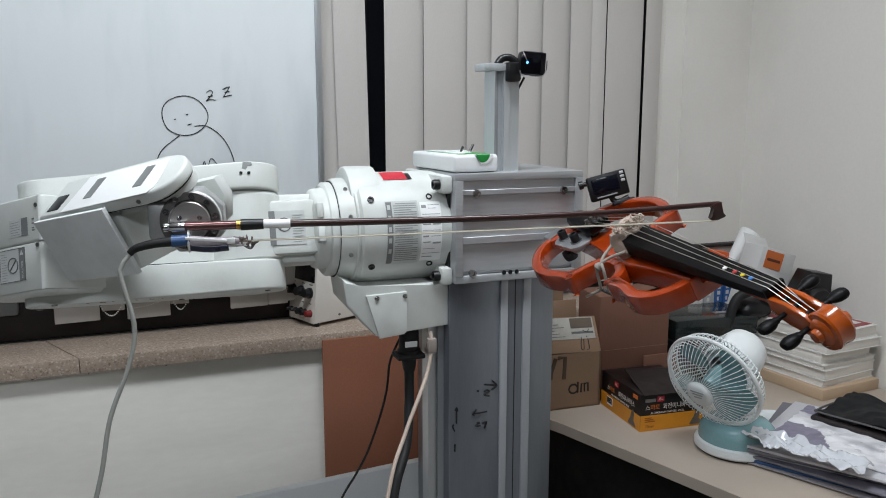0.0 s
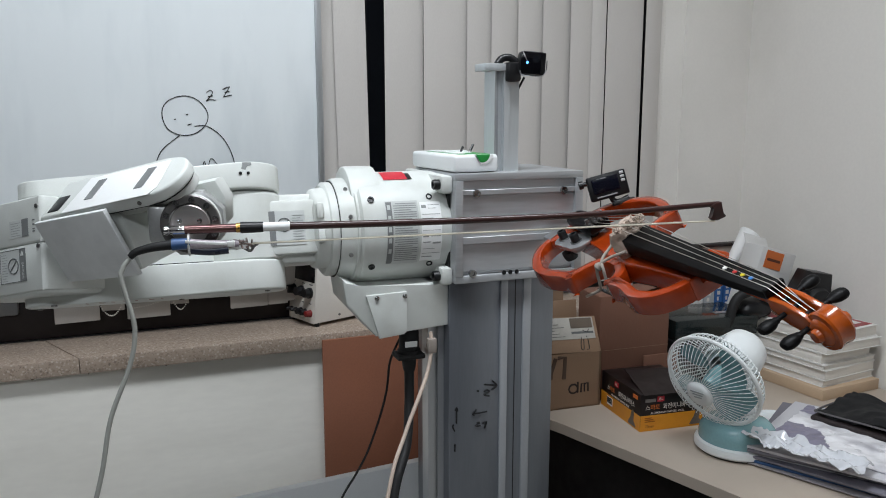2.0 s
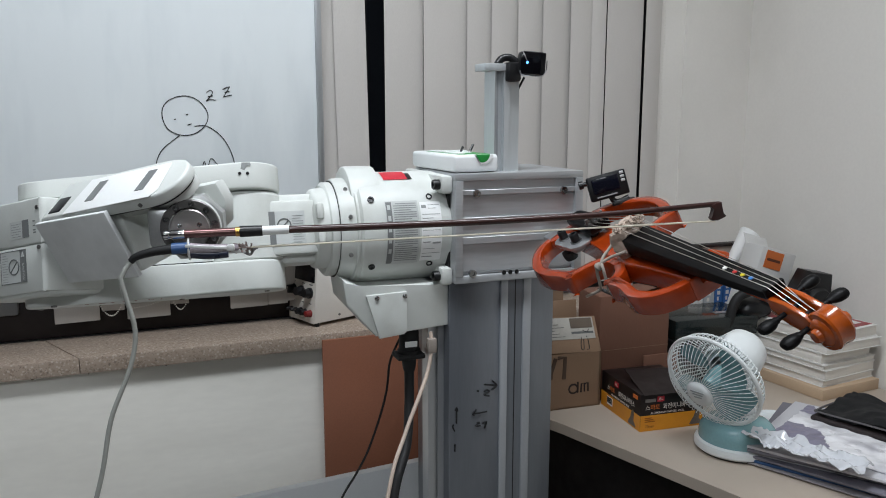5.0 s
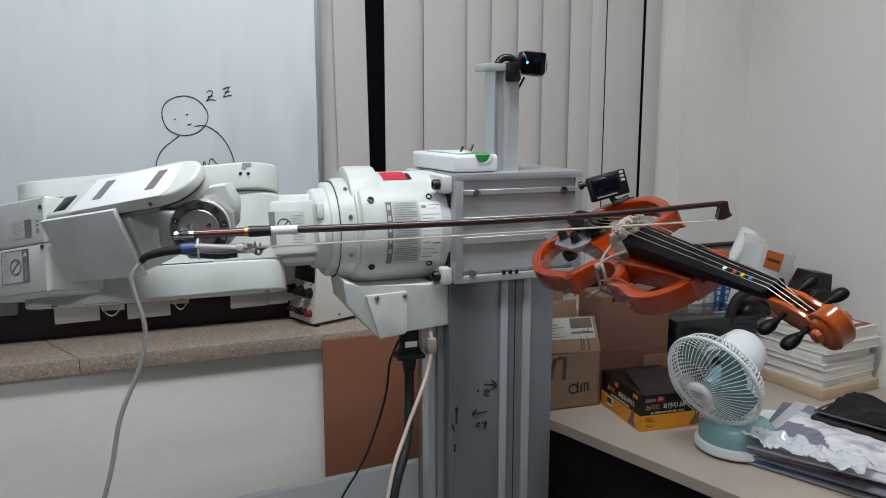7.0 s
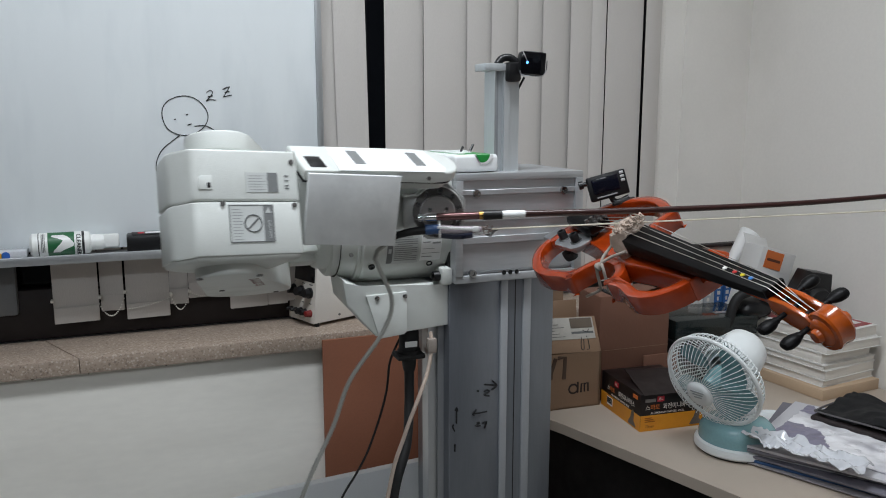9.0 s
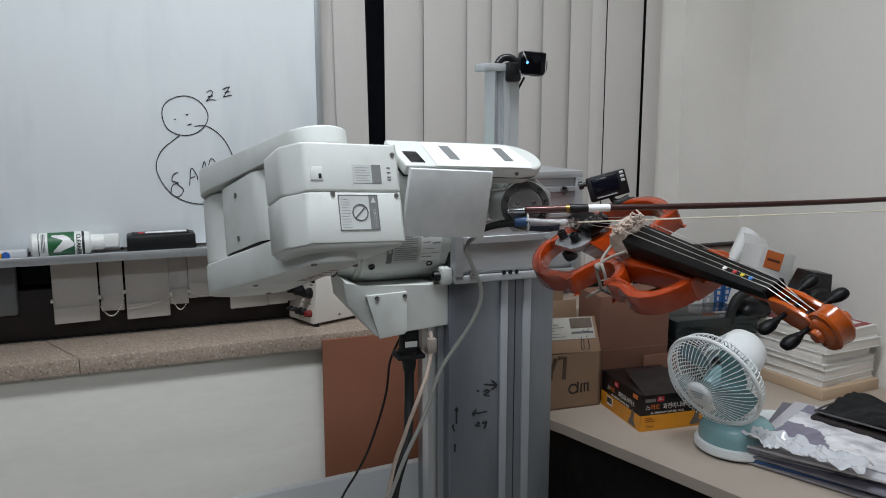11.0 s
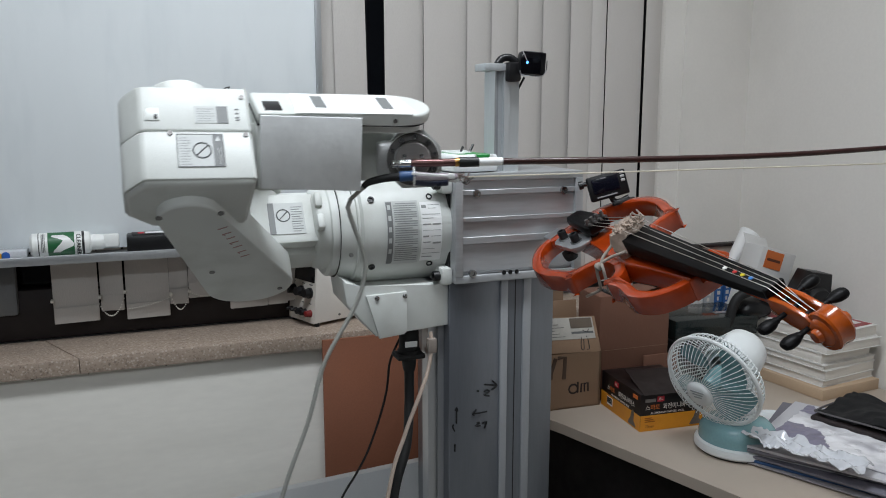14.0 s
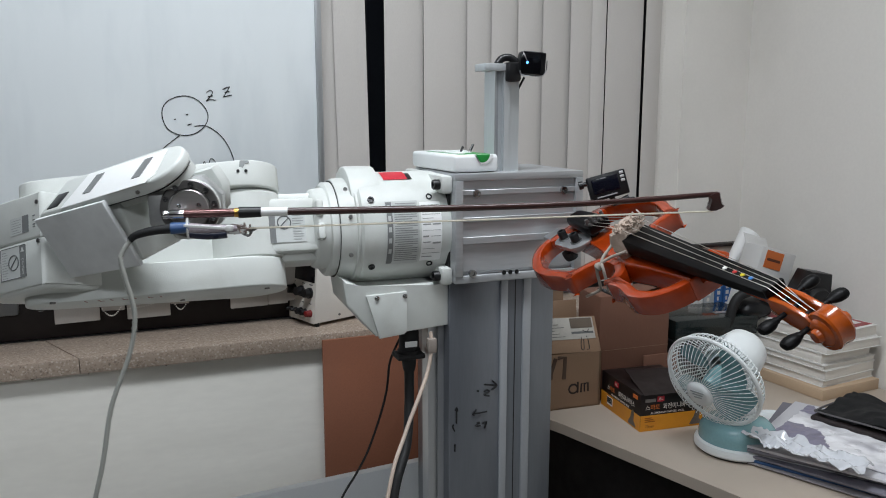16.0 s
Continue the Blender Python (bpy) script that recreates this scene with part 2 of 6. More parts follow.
for x0, x1 in ((-2.86, -0.6), (-0.52, 0.42), (0.5, 1.342)):
    part("pane", box(B(), x0, x1, 0.0, 0.012, 0.11, 1.39), GLASS_DARK, win)
part("handle_plate", box(B(), -0.36, -0.255, -0.06, -0.032, 0.06, 0.17, 0.006), mat("grey_enamel", srgb(120, 122, 124), 0.5), win, "grey enamelled catch plate")

# ---------- ceiling lamps ----------
def ceiling_lamp(x, y, watts, turn=0):
    l = thing("ceiling_light", pose(x, y, 2.6, 0, 0, turn), "long white fluorescent ceiling light, switched on", "ceiling light", "ceiling lights")
    part("housing", box(B(), -0.62, 0.62, -0.15, 0.15, -0.05, 0, 0.006), mat("lamp_housing", srgb(230, 230, 228), 0.4), l)
    part("diffuser", box(B(), -0.6, 0.6, -0.13, 0.13, -0.056, -0.045), LAMP_GLOW, l)
    d = bpy.data.lights.new("tube_light", "AREA")
    d.shape, d.size, d.size_y, d.energy, d.color = "RECTANGLE", 1.2, 0.26, watts, (0.89, 0.95, 1.02)
    ob = new("tube_light", d)
    ob.parent = l
    ob.matrix_basis = T(0, 0, -0.06)


ceiling_lamp(0.25, 0.8, FRONT_WATTS)
ceiling_lamp(-0.75, -1.2, REAR_WATTS)

# ---------- whiteboard ----------
wb = thing("whiteboard", T(0, 1.79, 1.09), "white enamelled whiteboard with black marker doodle and aluminium tray", "whiteboard")
part("panel", box(B(), -1.6, 0.383, 0, 0.012, 0.012, 1.1, 0.001), BOARD, wb)
part("side_rail", box(B(), 0.383, 0.397, -0.006, 0.016, -0.005, 1.12, 0.003), ALU, wb, "aluminium side rail")
part("tray", box(box(B(), -1.6, 0.397, -0.06, 0.016, 0.0, 0.006, 0.001), -1.6, 0.397, -0.064, -0.058, -0.006, 0.012, 0.001), ALU, wb, "aluminium pen tray")


def stroke(pts, closed=False, w=0.0010):
    tube(B2, [(x, -0.0012, z) for x, z in pts], w, 6, 5, closed)


B2 = B()
# doodle: round head, body, letters and z marks, in the plane of the board
HX, HZ = 0.0985, 0.2875
stroke([(HX + 0.0465 * math.cos(a * math.pi / 8 + 1.9) * (1 + 0.03 * math.sin(a * 1.3)), HZ + 0.0415 * math.sin(a * math.pi / 8 + 1.9)) for a in range(17)])
stroke([(HX + 0.019, HZ - 0.022), (HX + 0.045, HZ - 0.0225), (HX + 0.075, HZ - 0.046), (HX + 0.094, HZ - 0.083), (HX + 0.1, HZ - 0.125), (HX + 0.088, HZ - 0.168), (HX + 0.03, HZ - 0.19), (HX - 0.03, HZ - 0.17), (HX - 0.062, HZ - 0.118), (HX - 0.052, HZ - 0.075), (HX - 0.012, HZ - 0.041)])
for dx, dz in ((-0.022, -0.008), (0.003, 0.002)):
    stroke([(HX + dx, HZ + dz), (HX + dx + 0.004, HZ + dz + 0.001)])
stroke([(HX + 0.005, HZ - 0.02), (HX + 0.013, HZ - 0.017)])
stroke([(0.145, 0.336), (0.153, 0.341), (0.158, 0.336), (0.151, 0.326), (0.144, 0.318), (0.153, 0.322), (0.163, 0.32)])
stroke([(0.148, 0.3275), (0.158, 0.3295)])
stroke([(0.179, 0.343), (0.187, 0.347), (0.194, 0.349)])
stroke([(0.194, 0.349), (0.187, 0.338), (0.18, 0.327)])
stroke([(0.18, 0.327), (0.188, 0.3295), (0.198, 0.3315)])
stroke([(0.183, 0.337), (0.193, 0.339)])
stroke([(0.079, 0.168), (0.069, 0.163), (0.066, 0.15), (0.078, 0.146), (0.066, 0.14), (0.063, 0.122), (0.078, 0.116), (0.088, 0.13), (0.076, 0.143)])
stroke([(0.101, 0.138), (0.106, 0.176), (0.117, 0.16), (0.118, 0.15)])
stroke([(0.103, 0.155), (0.113, 0.158)])
stroke([(0.127, 0.168), (0.134, 0.19), (0.139, 0.172), (0.148, 0.196), (0.162, 0.182)])
part("drawing", B2, MARKER, wb, "black marker doodle of a round figure")

# ---------- vertical blinds ----------
def slat(x0, x1, z0, turn=0.0, y=1.835, z1=2.34, top_shift=0.0):
    w = x1 - x0
    bm = B()
    n, k = 5, 6
    vs = []
    for j in range(k + 1):
        z = z0 + (z1 - z0) * j / k
        row = []
        for i in range(n + 1):
            u = i / n - 0.5
            row.append((u * w + top_shift * j / k, 0.0035 * (1 - 4 * u * u), z - z0))
        vs.append(row)
    front = [[bm.verts.new((a, -b, c)) for a, b, c in r] for r in vs]
    back = [[bm.verts.new((a, -b + 0.0012, c)) for a, b, c in r] for r in vs]
    for j in range(k):
        for i in range(n):
            bm.faces.new((front[j][i], front[j][i + 1], front[j + 1][i + 1], front[j + 1][i]))
            bm.faces.new((back[j][i + 1], back[j][i], back[j + 1][i], back[j + 1][i + 1]))
    for j in range(k):
        for i in (0, n):
            bm.faces.new((front[j][i], back[j][i], back[j + 1][i], front[j + 1][i]))
    for i in range(n):
        bm.faces.new((front[0][i], back[0][i], back[0][i + 1], front[0][i + 1]))
        bm.faces.new((front[k][i], back[k][i], back[k][i + 1], front[k][i + 1]))
    part("slat", bm, BLIND, blind, "", pose((x0 + x1) / 2, y - 1.835, z0 - 0.93, 0, 0, turn))


blind = thing("vertical_blind", T(0, 1.835, 0.93), "cream fabric vertical blind with a dark gap between slats", "vertical blind")
part("head_rail", box(B(), -1.6, 1.32, -0.03, 0.03, 1.41, 1.45, 0.003), ALU, blind)
SLATS = ((0.392, 0.441, 2, 0.006, 0), (0.445, 0.522, 2, 0.0, 0.024), (0.554, 0.655, 7, 0, 0), (0.651, 0.77, 7, 0, 0), (0.764, 0.835, 8, 0, 0), (0.829, 0.907, 8, 0, 0),
         (0.901, 0.976, 8, 0, 0), (0.97, 1.056, 8, 0, 0), (1.05, 1.122, 8, 0, 0), (1.116, 1.157, -3, 0.0, 0), (1.1602, 1.2755, 4, 0.002, 0), (1.279, 1.336, 10, 0.003, 0))
for x0, x1, turn, dy, top in SLATS:
    slat(x0, x1, 0.93, turn, 1.832 + dy, 2.34, -top)
LOW = ((-0.62, -0.53, 0.945, 4), (-0.50, -0.41, 0.95, 5), (-0.40, -0.33, 0.95, 5), (-0.186, -0.097, 0.94, 4), (-0.094, -0.046, 0.96, -12), (-0.042, 0.048, 0.938, 4), (0.048, 0.088, 0.963, -10), (0.088, 0.172, 0.975, 10), (0.178, 0.264, 0.942, 4), (0.264, 0.31, 0.944, 3), (0.305, 0.39, 0.95, 3))
for x0, x1, z0, turn in LOW:
    slat(x0, x1, z0, turn, 1.825, 1.6)
    part("hem", box(B(), x0 + 0.001, x1 - 0.001, -0.0009, 0.0, 0.0, 0.034, 0.0004, T((x0 + x1) / 2, -0.0145, z0 - 0.93) @ pose(0, 0, 0, 2, 0, turn) @ T(-(x0 + x1) / 2, 0, 0.0)), BLIND, blind)
for x, z in ((-0.186, 0.062), (-0.094, 0.064), (-0.044, 0.071), (0.05, 0.058), (0.172, 0.066), (0.09, 0.062)):
    part("chain_clip", box(B(), x - 0.0035, x + 0.003, -0.032, -0.018, z - 0.003, z + 0.0035, 0.0014), mat("clip_plastic", srgb(222, 218, 210), 0.5), blind)
CHAIN = mat("white_bead_chain", srgb(225, 222, 214), 0.5)


def bead_chain(a, b, sag, n, material, parent, r=0.0017):
    bm = B()
    for i in range(n + 1):
        u = i / n
        p = Vector(a).lerp(Vector(b), u) + Vector((0, 0, -4 * sag * u * (1 - u)))
        bmesh.ops.create_icosphere(bm, subdivisions=1, radius=r, matrix=T(*p))
    part("bead_chain", bm, material, parent)


bead_chain((-0.096, -0.03, 0.05), (-0.046, -0.03, 0.058), 0.032, 18, CHAIN, blind)
bead_chain((-0.04, -0.03, 0.034), (0.046, -0.03, 0.052), 0.004, 18, CHAIN, blind)
bead_chain((0.05, -0.03, 0.055), (0.09, -0.03, 0.06), 0.034, 16, CHAIN, blind)
bead_chain((0.092, -0.03, 0.06), (0.172, -0.03, 0.066), 0.014, 20, CHAIN, blind)
bm = B()
for i in range(150):
    bmesh.ops.create_icosphere(bm, subdivisions=1, radius=0.0022, matrix=T(1.333 + 0.002 * math.sin(i * 0.3), -0.012, 0.02 + i * 0.0095))
part("bead_chain", bm, CHAIN, blind)

# ---------- brown board, low white panel ----------
ob = part("brown_board", box(B(), 0.356, 0.80, 1.671, 1.678, 0.0, 0.888, 0.002, Matrix.Identity(4)), BROWN)
tagged(ob, "brown hardboard sheet standing against the sill", "board")
ob = part("laminate_board", box(B(), -0.3, 0.3, -0.01, 0.01, 0, 0.641, 0.002), mat("white_laminate", srgb(238, 241, 243), 0.35, vary=0.03, scale=5), None, "", pose(0.36, 1.5, 0.006, 0, -1.5, 3))
tagged(ob, "white laminate board standing behind the robot post", "board")

# ---------- desk ----------
desk = thing("desk", T(0, 0, 0), "beige laminate desk with dark front, against the wall", "desk")
OUT = [(1.64, 0.45), (1.64, 1.76), (0.78, 1.76), (0.765, 1.56), (0.79, 1.45), (0.81, 1.40), (0.934, 1.004), (1.05, 0.62), (1.12, 0.45)]
part("top", prism(B(), OUT, 0.708, 0.73, 0.004), DESK, desk)
part("front_panel", prism(B(), [(1.6, 0.5), (1.6, 1.72), (0.85, 1.72), (0.85, 1.45), (1.0, 0.99), (1.13, 0.55)], 0.0, 0.707), DESK_DARK, desk, "recessed front panel, near-black for the shade under the top")

# ---------- robot post and mount ----------
AX_Y, AX_Z = 1.306, 1.189
post = thing("aluminium_post", T(0.579, 1.30, 0), "tall anodised aluminium extrusion post with slots, carrying the robot", "post")


def extrusion(bm, w, d, z0, z1, slots, sw=0.010, sd=0.012):
    """A slotted profile: w wide, d deep, with slots at the given x on its front."""
    pts = [(-w / 2, d / 2), (-w / 2, -d / 2)]
    for s in slots:
        pts += [(s - sw / 2, -d / 2), (s - sw / 2, -d / 2 + 0.004), (s - sw, -d / 2 + 0.006), (s - sw, -d / 2 + sd), (s + sw, -d / 2 + sd), (s + sw, -d / 2 + 0.006), (s + sw / 2, -d / 2 + 0.004), (s + sw / 2, -d / 2)]
    pts += [(w / 2, -d / 2), (w / 2, d / 2)]
    return prism(bm, pts, z0, z1)


part("profile", box(B(), 0.0065, 0.1, -0.082, 0.085, 0.0, 1.099, 0.0015), PROFILE, post)
# strips in the paler aluminium that carries their lit look
for x0, x1 in ((-0.005, 0.0085), (0.0385, 0.0535)):
    part("raised_strip", box(B(), x0, x1, -0.0865, -0.08, 0.0, 1.0985, 0.001), ALU_STRIP, post)
part("groove", box(B(), 0.0235, 0.025, -0.0826, -0.08, 0.0, 1.0985), BLACK, post)
part("sheet", box(B(), -0.10, 0.006, -0.082, 0.085, 0.0, 1.099, 0.002), mat("dull_sheet_aluminium", srgb(134, 138, 145), 0.36, metal=0.75, vary=0.06, scale=4, stretch=(1, 1, 0.1)), post, "dull grey aluminium side sheet with marker arrows")
part("side_profile", extrusion(B(), 0.03, 0.03, 0.0, 1.10, (0,), 0.006, 0.007), ALU, post, "", T(-0.114, -0.04, 0))
for pts in ([(-0.034, 0.9122), (-0.0099, 0.9074)], [(-0.0184, 0.9168), (-0.0099, 0.9074), (-0.0201, 0.9)], [(-0.0346, 0.8991), (-0.0292, 0.9012), (-0.0244, 0.8978), (-0.0345, 0.8929), (-0.0243, 0.8898)],
            [(-0.0476, 0.9022), (-0.0447, 0.9015)], [(-0.0288, 0.8617), (-0.045, 0.8605), (-0.056, 0.861)], [(-0.0488, 0.868), (-0.056, 0.861), (-0.0531, 0.8574)],
            [(-0.0479, 0.8434), (-0.0421, 0.8426), (-0.0511, 0.8376), (-0.0413, 0.8372)], [(-0.0377, 0.8402), (-0.0293, 0.8425), (-0.0332, 0.8307)],
            [(-0.0864, 0.8766), (-0.0866, 0.8473)], [(-0.0892, 0.8712), (-0.0864, 0.8766), (-0.0846, 0.8695)], [(-0.0923, 0.8464), (-0.0937, 0.8414), (-0.0901, 0.8339)], [(-0.0894, 0.8094), (-0.0897, 0.7961)]):
    part("marker_stroke", tube(B(), [(x, -0.0834, zz) for x, zz in pts], 0.0015, 6, 3), MARKER, post, "hand-drawn black marker stroke")

mount = thing("mount_block", T(0.602, 1.30, 1.10), "brushed aluminium frame block holding the robot base on the post", "mounting block")
bm = B()
box(bm, -0.12, 0.12, -0.10, 0.10, 0.0, 0.012, 0.001)
box(bm, -0.12, 0.12, -0.10, 0.10, 0.172, 0.184, 0.001)
box(bm, -0.12, -0.106, -0.102, 0.10, 0.012, 0.172, 0.001)
box(bm, 0.106, 0.12, -0.102, 0.10, 0.012, 0.172, 0.001)
part("frame", bm, ALU_PLATE, mount)
for z0, z1, y in ((0.012, 0.018, -0.088), (0.018, 0.066, -0.093), (0.066, 0.078, -0.099), (0.078, 0.104, -0.094), (0.104, 0.111, -0.099), (0.111, 0.148, -0.094), (0.148, 0.157, -0.099), (0.157, 0.172, -0.094)):
    part("face_strip", box(B(), -0.106, 0.106, y, -0.05, z0, z1, 0.0008, seg=1), ALU_PLATE, mount)
for x, z in ((-0.082, 0.151), (0.082, 0.151), (-0.088, 0.016)):
    part("bolt", lathe(B(), [(0, -0.004), (0.0065, -0.004), (0.0065, 0.003), (0.0035, 0.003), (0.003, 0.001), (0, 0.001)], T(x, -0.1, z) @ pose(0, 0, 0, 90, 0, 0), 16), STEEL, mount)
for x in (-0.03, -0.018, -0.006):
    part("hole", lathe(B(), [(0, 0), (0.004, 0), (0.004, 0.0005), (0, 0.0005)], T(x, -0.1005, 0.014) @ pose(0, 0, 0, 90, 0, 0), 12), BLACK, mount)

# ---------- robot arm ----------
robot = thing("robot_arm", T(0, 0, 0), "white six-axis industrial robot arm bolted sideways to a post", "robot arm")
XA = T(0, AX_Y, AX_Z) @ pose(0, 0, 0, 0, 90, 0)     # z runs along the base axis, to +x


def on_axis(bm, prof, seg=48):
    return lathe(bm, prof, XA, seg)


base = part("base", on_axis(B(), [(0, 0.325), (0.085, 0.325), (0.092, 0.332), (0.094, 0.36), (0.0945, 0.47), (0.092, 0.484), (0, 0.484)]), ROBOT, robot)
part("base_collar", on_axis(B(), [(0.06, 0.278), (0.074, 0.279), (0.079, 0.284), (0.079, 0.296), (0.083, 0.297), (0.085, 0.302), (0.086, 0.322), (0.0895, 0.3235), (0.0895, 0.327), (0.06, 0.327)]), ROBOT, robot)
part("seal_ring", on_axis(B(), [(0.07, 0.2958), (0.0815, 0.2958), (0.0815, 0.2975), (0.07, 0.2975)]), RUBBER, robot)
# hood over the joint motor
bm = B()
prism(bm, [(0.082 * math.cos(math.radians(a)), 0.105 * math.sin(math.radians(a)) if a not in (40, 140) else 0.06) for a in range(40, 141, 10)], 0.318, 0.37, 0.004, T(0, AX_Y, AX_Z) @ Matrix(((0, 0, 1, 0), (1, 0, 0, 0), (0, 1, 0, 0), (0, 0, 0, 1))))
part("motor_hood", bm, ROBOT, robot)
for k in range(9):
    a = math.radians(100 + 24 * k)
    m = T(0.3225, AX_Y + 0.079 * math.cos(a), AX_Z + 0.079 * math.sin(a)) @ pose(0, 0, 0, 0, -90, 0)
    part("collar_bolt", lathe(B(), [(0, 0.02), (0.0035, 0.02), (0.0035, 0.0245), (0.002, 0.0245), (0, 0.023)], m, 10), STEEL, robot)
for a in (20, -22, 55):
    r = 0.087
    m = T(0.312, AX_Y - r * math.cos(math.radians(a)), AX_Z + r * math.sin(math.radians(a))) @ pose(0, 0, 0, 90 - a, 0, 0)
    part("collar_screw", lathe(B(), [(0, -0.002), (0.0035, -0.002), (0.0035, 0.0012), (0, 0.0012)], m, 10), STEEL, robot)
# mounting feet
for z0, z1 in ((0.062, 0.092), (-0.092, -0.062)):
    bm = B()
    box(bm, 0.462, 0.482, AX_Y - 0.097, AX_Y + 0.1, AX_Z + z0, AX_Z + z1, 0.005)
    foot = part("foot", bm, ROBOT, robot)
    part("socket_bolt", lathe(B(), [(0, 0), (0.0085, 0), (0.0085, 0.012), (0.008, 0.013), (0.005, 0.013), (0.005, 0.006), (0, 0.006)], T(0.464, AX_Y - 0.084, AX_Z + (z0 + z1) / 2) @ pose(0, 0, 0, 0, -90, 0), 20), BLACK, foot)
part("base_plate", box(B(), 0.478, 0.486, AX_Y - 0.085, AX_Y + 0.085, AX_Z - 0.09, AX_Z + 0.09, 0.003), RUBBER, robot)
# connector box under the base
bm = B()
prism(bm, [(0.296, 1.118), (0.33, 1.10), (0.48, 1.10), (0.48, 1.024), (0.352, 1.016), (0.302, 1.075)], -0.048, 0.048, 0.004, T(0, 1.272, 0) @ Matrix(((1, 0, 0, 0), (0, 0, -1, 0), (0, 1, 0, 0), (0, 0, 0, 1))))
cbox = part("connector_box", bm, ROBOT, robot)
bm = B()
prism(bm, [(0.334, 1.088), (0.404, 1.090), (0.404, 1.022), (0.399, 1.0175), (0.356, 1.0135)], -0.004, 0.004, 0.0015, T(0, 1.223, 0) @ Matrix(((1, 0, 0, 0), (0, 0, -1, 0), (0, 1, 0, 0), (0, 0, 0, 1))))
part("lid", bm, ROBOT, cbox)
for x in (0.352, 0.4):
    part("screw", lathe(B(), [(0, -0.003), (0.004, -0.003), (0.004, 0.0015), (0.0025, 0.0025), (0, 0.0025)], T(x, 1.2188, 1.083) @ pose(0, 0, 0, 90, 0, 0), 12), STEEL, cbox)


def curved_label(name, x0, x1, a0, a1, material, parent, r=0.0952, label=""):
    """A sticker that follows the round base; angles in degrees from straight ahead, upwards."""
    bm = B()
    rows = []
    n = 10
    for i in range(n + 1):
        a = math.radians(a0 + (a1 - a0) * i / n)
        rows.append([bm.verts.new((x, AX_Y - r * math.cos(a), AX_Z + r * math.sin(a))) for x in (x0, x1)])
    for p, q in zip(rows, rows[1:]):
        bm.faces.new((p[0], p[1], q[1], q[0]))
    return part(name, bm, material, parent, label)


lab = curved_label("warning_label", 0.3685, 0.424, -33, 33, LABEL, robot, 0.0953, "grey warning label with dark title edge and small print")
curved_label("title_edge", 0.3695, 0.379, -32, 32, LABEL_DARK, lab, 0.0955, "dark grey title edge")
for k in range(5):
    curved_label("title_bar", 0.3715, 0.3765, 24 - 11 * k, 29 - 11 * k, LABEL, lab, 0.0957)
for k in range(27):
    a = 30 - k * 2.25
    curved_label("print_bar", 0.382 + 0.004 * (k % 9 == 0), 0.421 - 0.009 * (k % 4 == 3), a - 0.5, a + 0.5, FINE_PRINT, lab, 0.0956)
lab2 = curved_label("type_label", 0.4275, 0.4635, -31, 31, PAPER, robot, 0.0953, "white type label with print")
for k, (x0, x1, a, h) in enumerate(((0.43, 0.438, 26, 3.2), (0.4415, 0.461, 27.5, 0.5), (0.4415, 0.456, 24, 0.5), (0.43, 0.461, 18, 0.5), (0.43, 0.45, 14, 0.5), (0.43, 0.444, 8, 1.2), (0.447, 0.461, 8, 1.2), (0.43, 0.461, 2, 0.4), (0.43, 0.44, -4, 1.6), (0.444, 0.461, -4, 0.6), (0.43, 0.444, -10, 1.0), (0.447, 0.461, -11, 1.8), (0.43, 0.452, -17, 0.5), (0.43, 0.461, -22, 0.5), (0.43, 0.448, -26, 1.0))):
    curved_label("print_bar", x0, x1, a - h * 0.5, a + h * 0.5, FINE_PRINT, lab2, 0.0956)
curved_label("red_label", 0.378, 0.42, 62, 82, RED, robot, 0.0953, "red warning sticker")
curved_label("red_label_end", 0.42, 0.428, 62, 76, BLACK, robot, 0.0953, "black print field of the red sticker")
for x, a in ((0.347, 36), (0.347, -36), (0.447, 37), (0.447, -36)):
    r = 0.0945
    m = T(x, AX_Y - r * math.cos(math.radians(a)), AX_Z + r * math.sin(math.radians(a))) @ pose(0, 0, 0, 90 - a, 0, 0)
    part("plug", lathe(B(), [(0, -0.002), (0.0055, -0.002), (0.0055, 0.001), (0.0035, 0.001), (0.003, -0.001), (0, -0.001)], m, 14), BLACK, robot)

# moving links, each built in its own joint space
L1 = 0.288
shoulder = part("shoulder", lathe(B(), [(0, -0.051), (0.056, -0.051), (0.061, -0.047), (0.061, 0.052), (0.056, 0.0575), (0, 0.0575)], I4, 48), ROBOT, robot)
part("shoulder_block", box(box(B(), 0.0, 0.108, -0.05, 0.05, -0.045, 0.042, 0.006), 0.05, 0.116, -0.03, 0.03, -0.058, 0.055, 0.006), ROBOT, shoulder)
part("shoulder_flange", lathe(B(), [(0, 0.102), (0.058, 0.102), (0.064, 0.106), (0.066, 0.11), (0.068, 0.126), (0, 0.126)], pose(0, 0, 0, 0, 90, 0), 40), ROBOT, shoulder)
for zz in (-0.018, 0.02):
    part("stop_lug", box(B(), 0.104, 0.116, -0.072, -0.05, zz - 0.013, zz + 0.013, 0.004), ROBOT, shoulder)
sl = part("warning_label", box(B(), 0.028, 0.088, -0.0515, -0.0503, -0.03, 0.024), LABEL, shoulder, "grey warning label with a crossed circle")
part("label_border", box(B(), 0.0275, 0.041, -0.0522, -0.0512, -0.03, 0.024), LABEL_DARK, sl)
part("warning_sign", tube(tube(B(), [(0.055 + 0.0105 * math.cos(a * math.pi / 6), -0.052, 0.002 + 0.0105 * math.sin(a * math.pi / 6)) for a in range(12)], 0.0009, 6, 1, True), [(0.048, -0.052, -0.005), (0.062, -0.052, 0.009)], 0.0009, 6, 1), INK, sl)
bm = B()
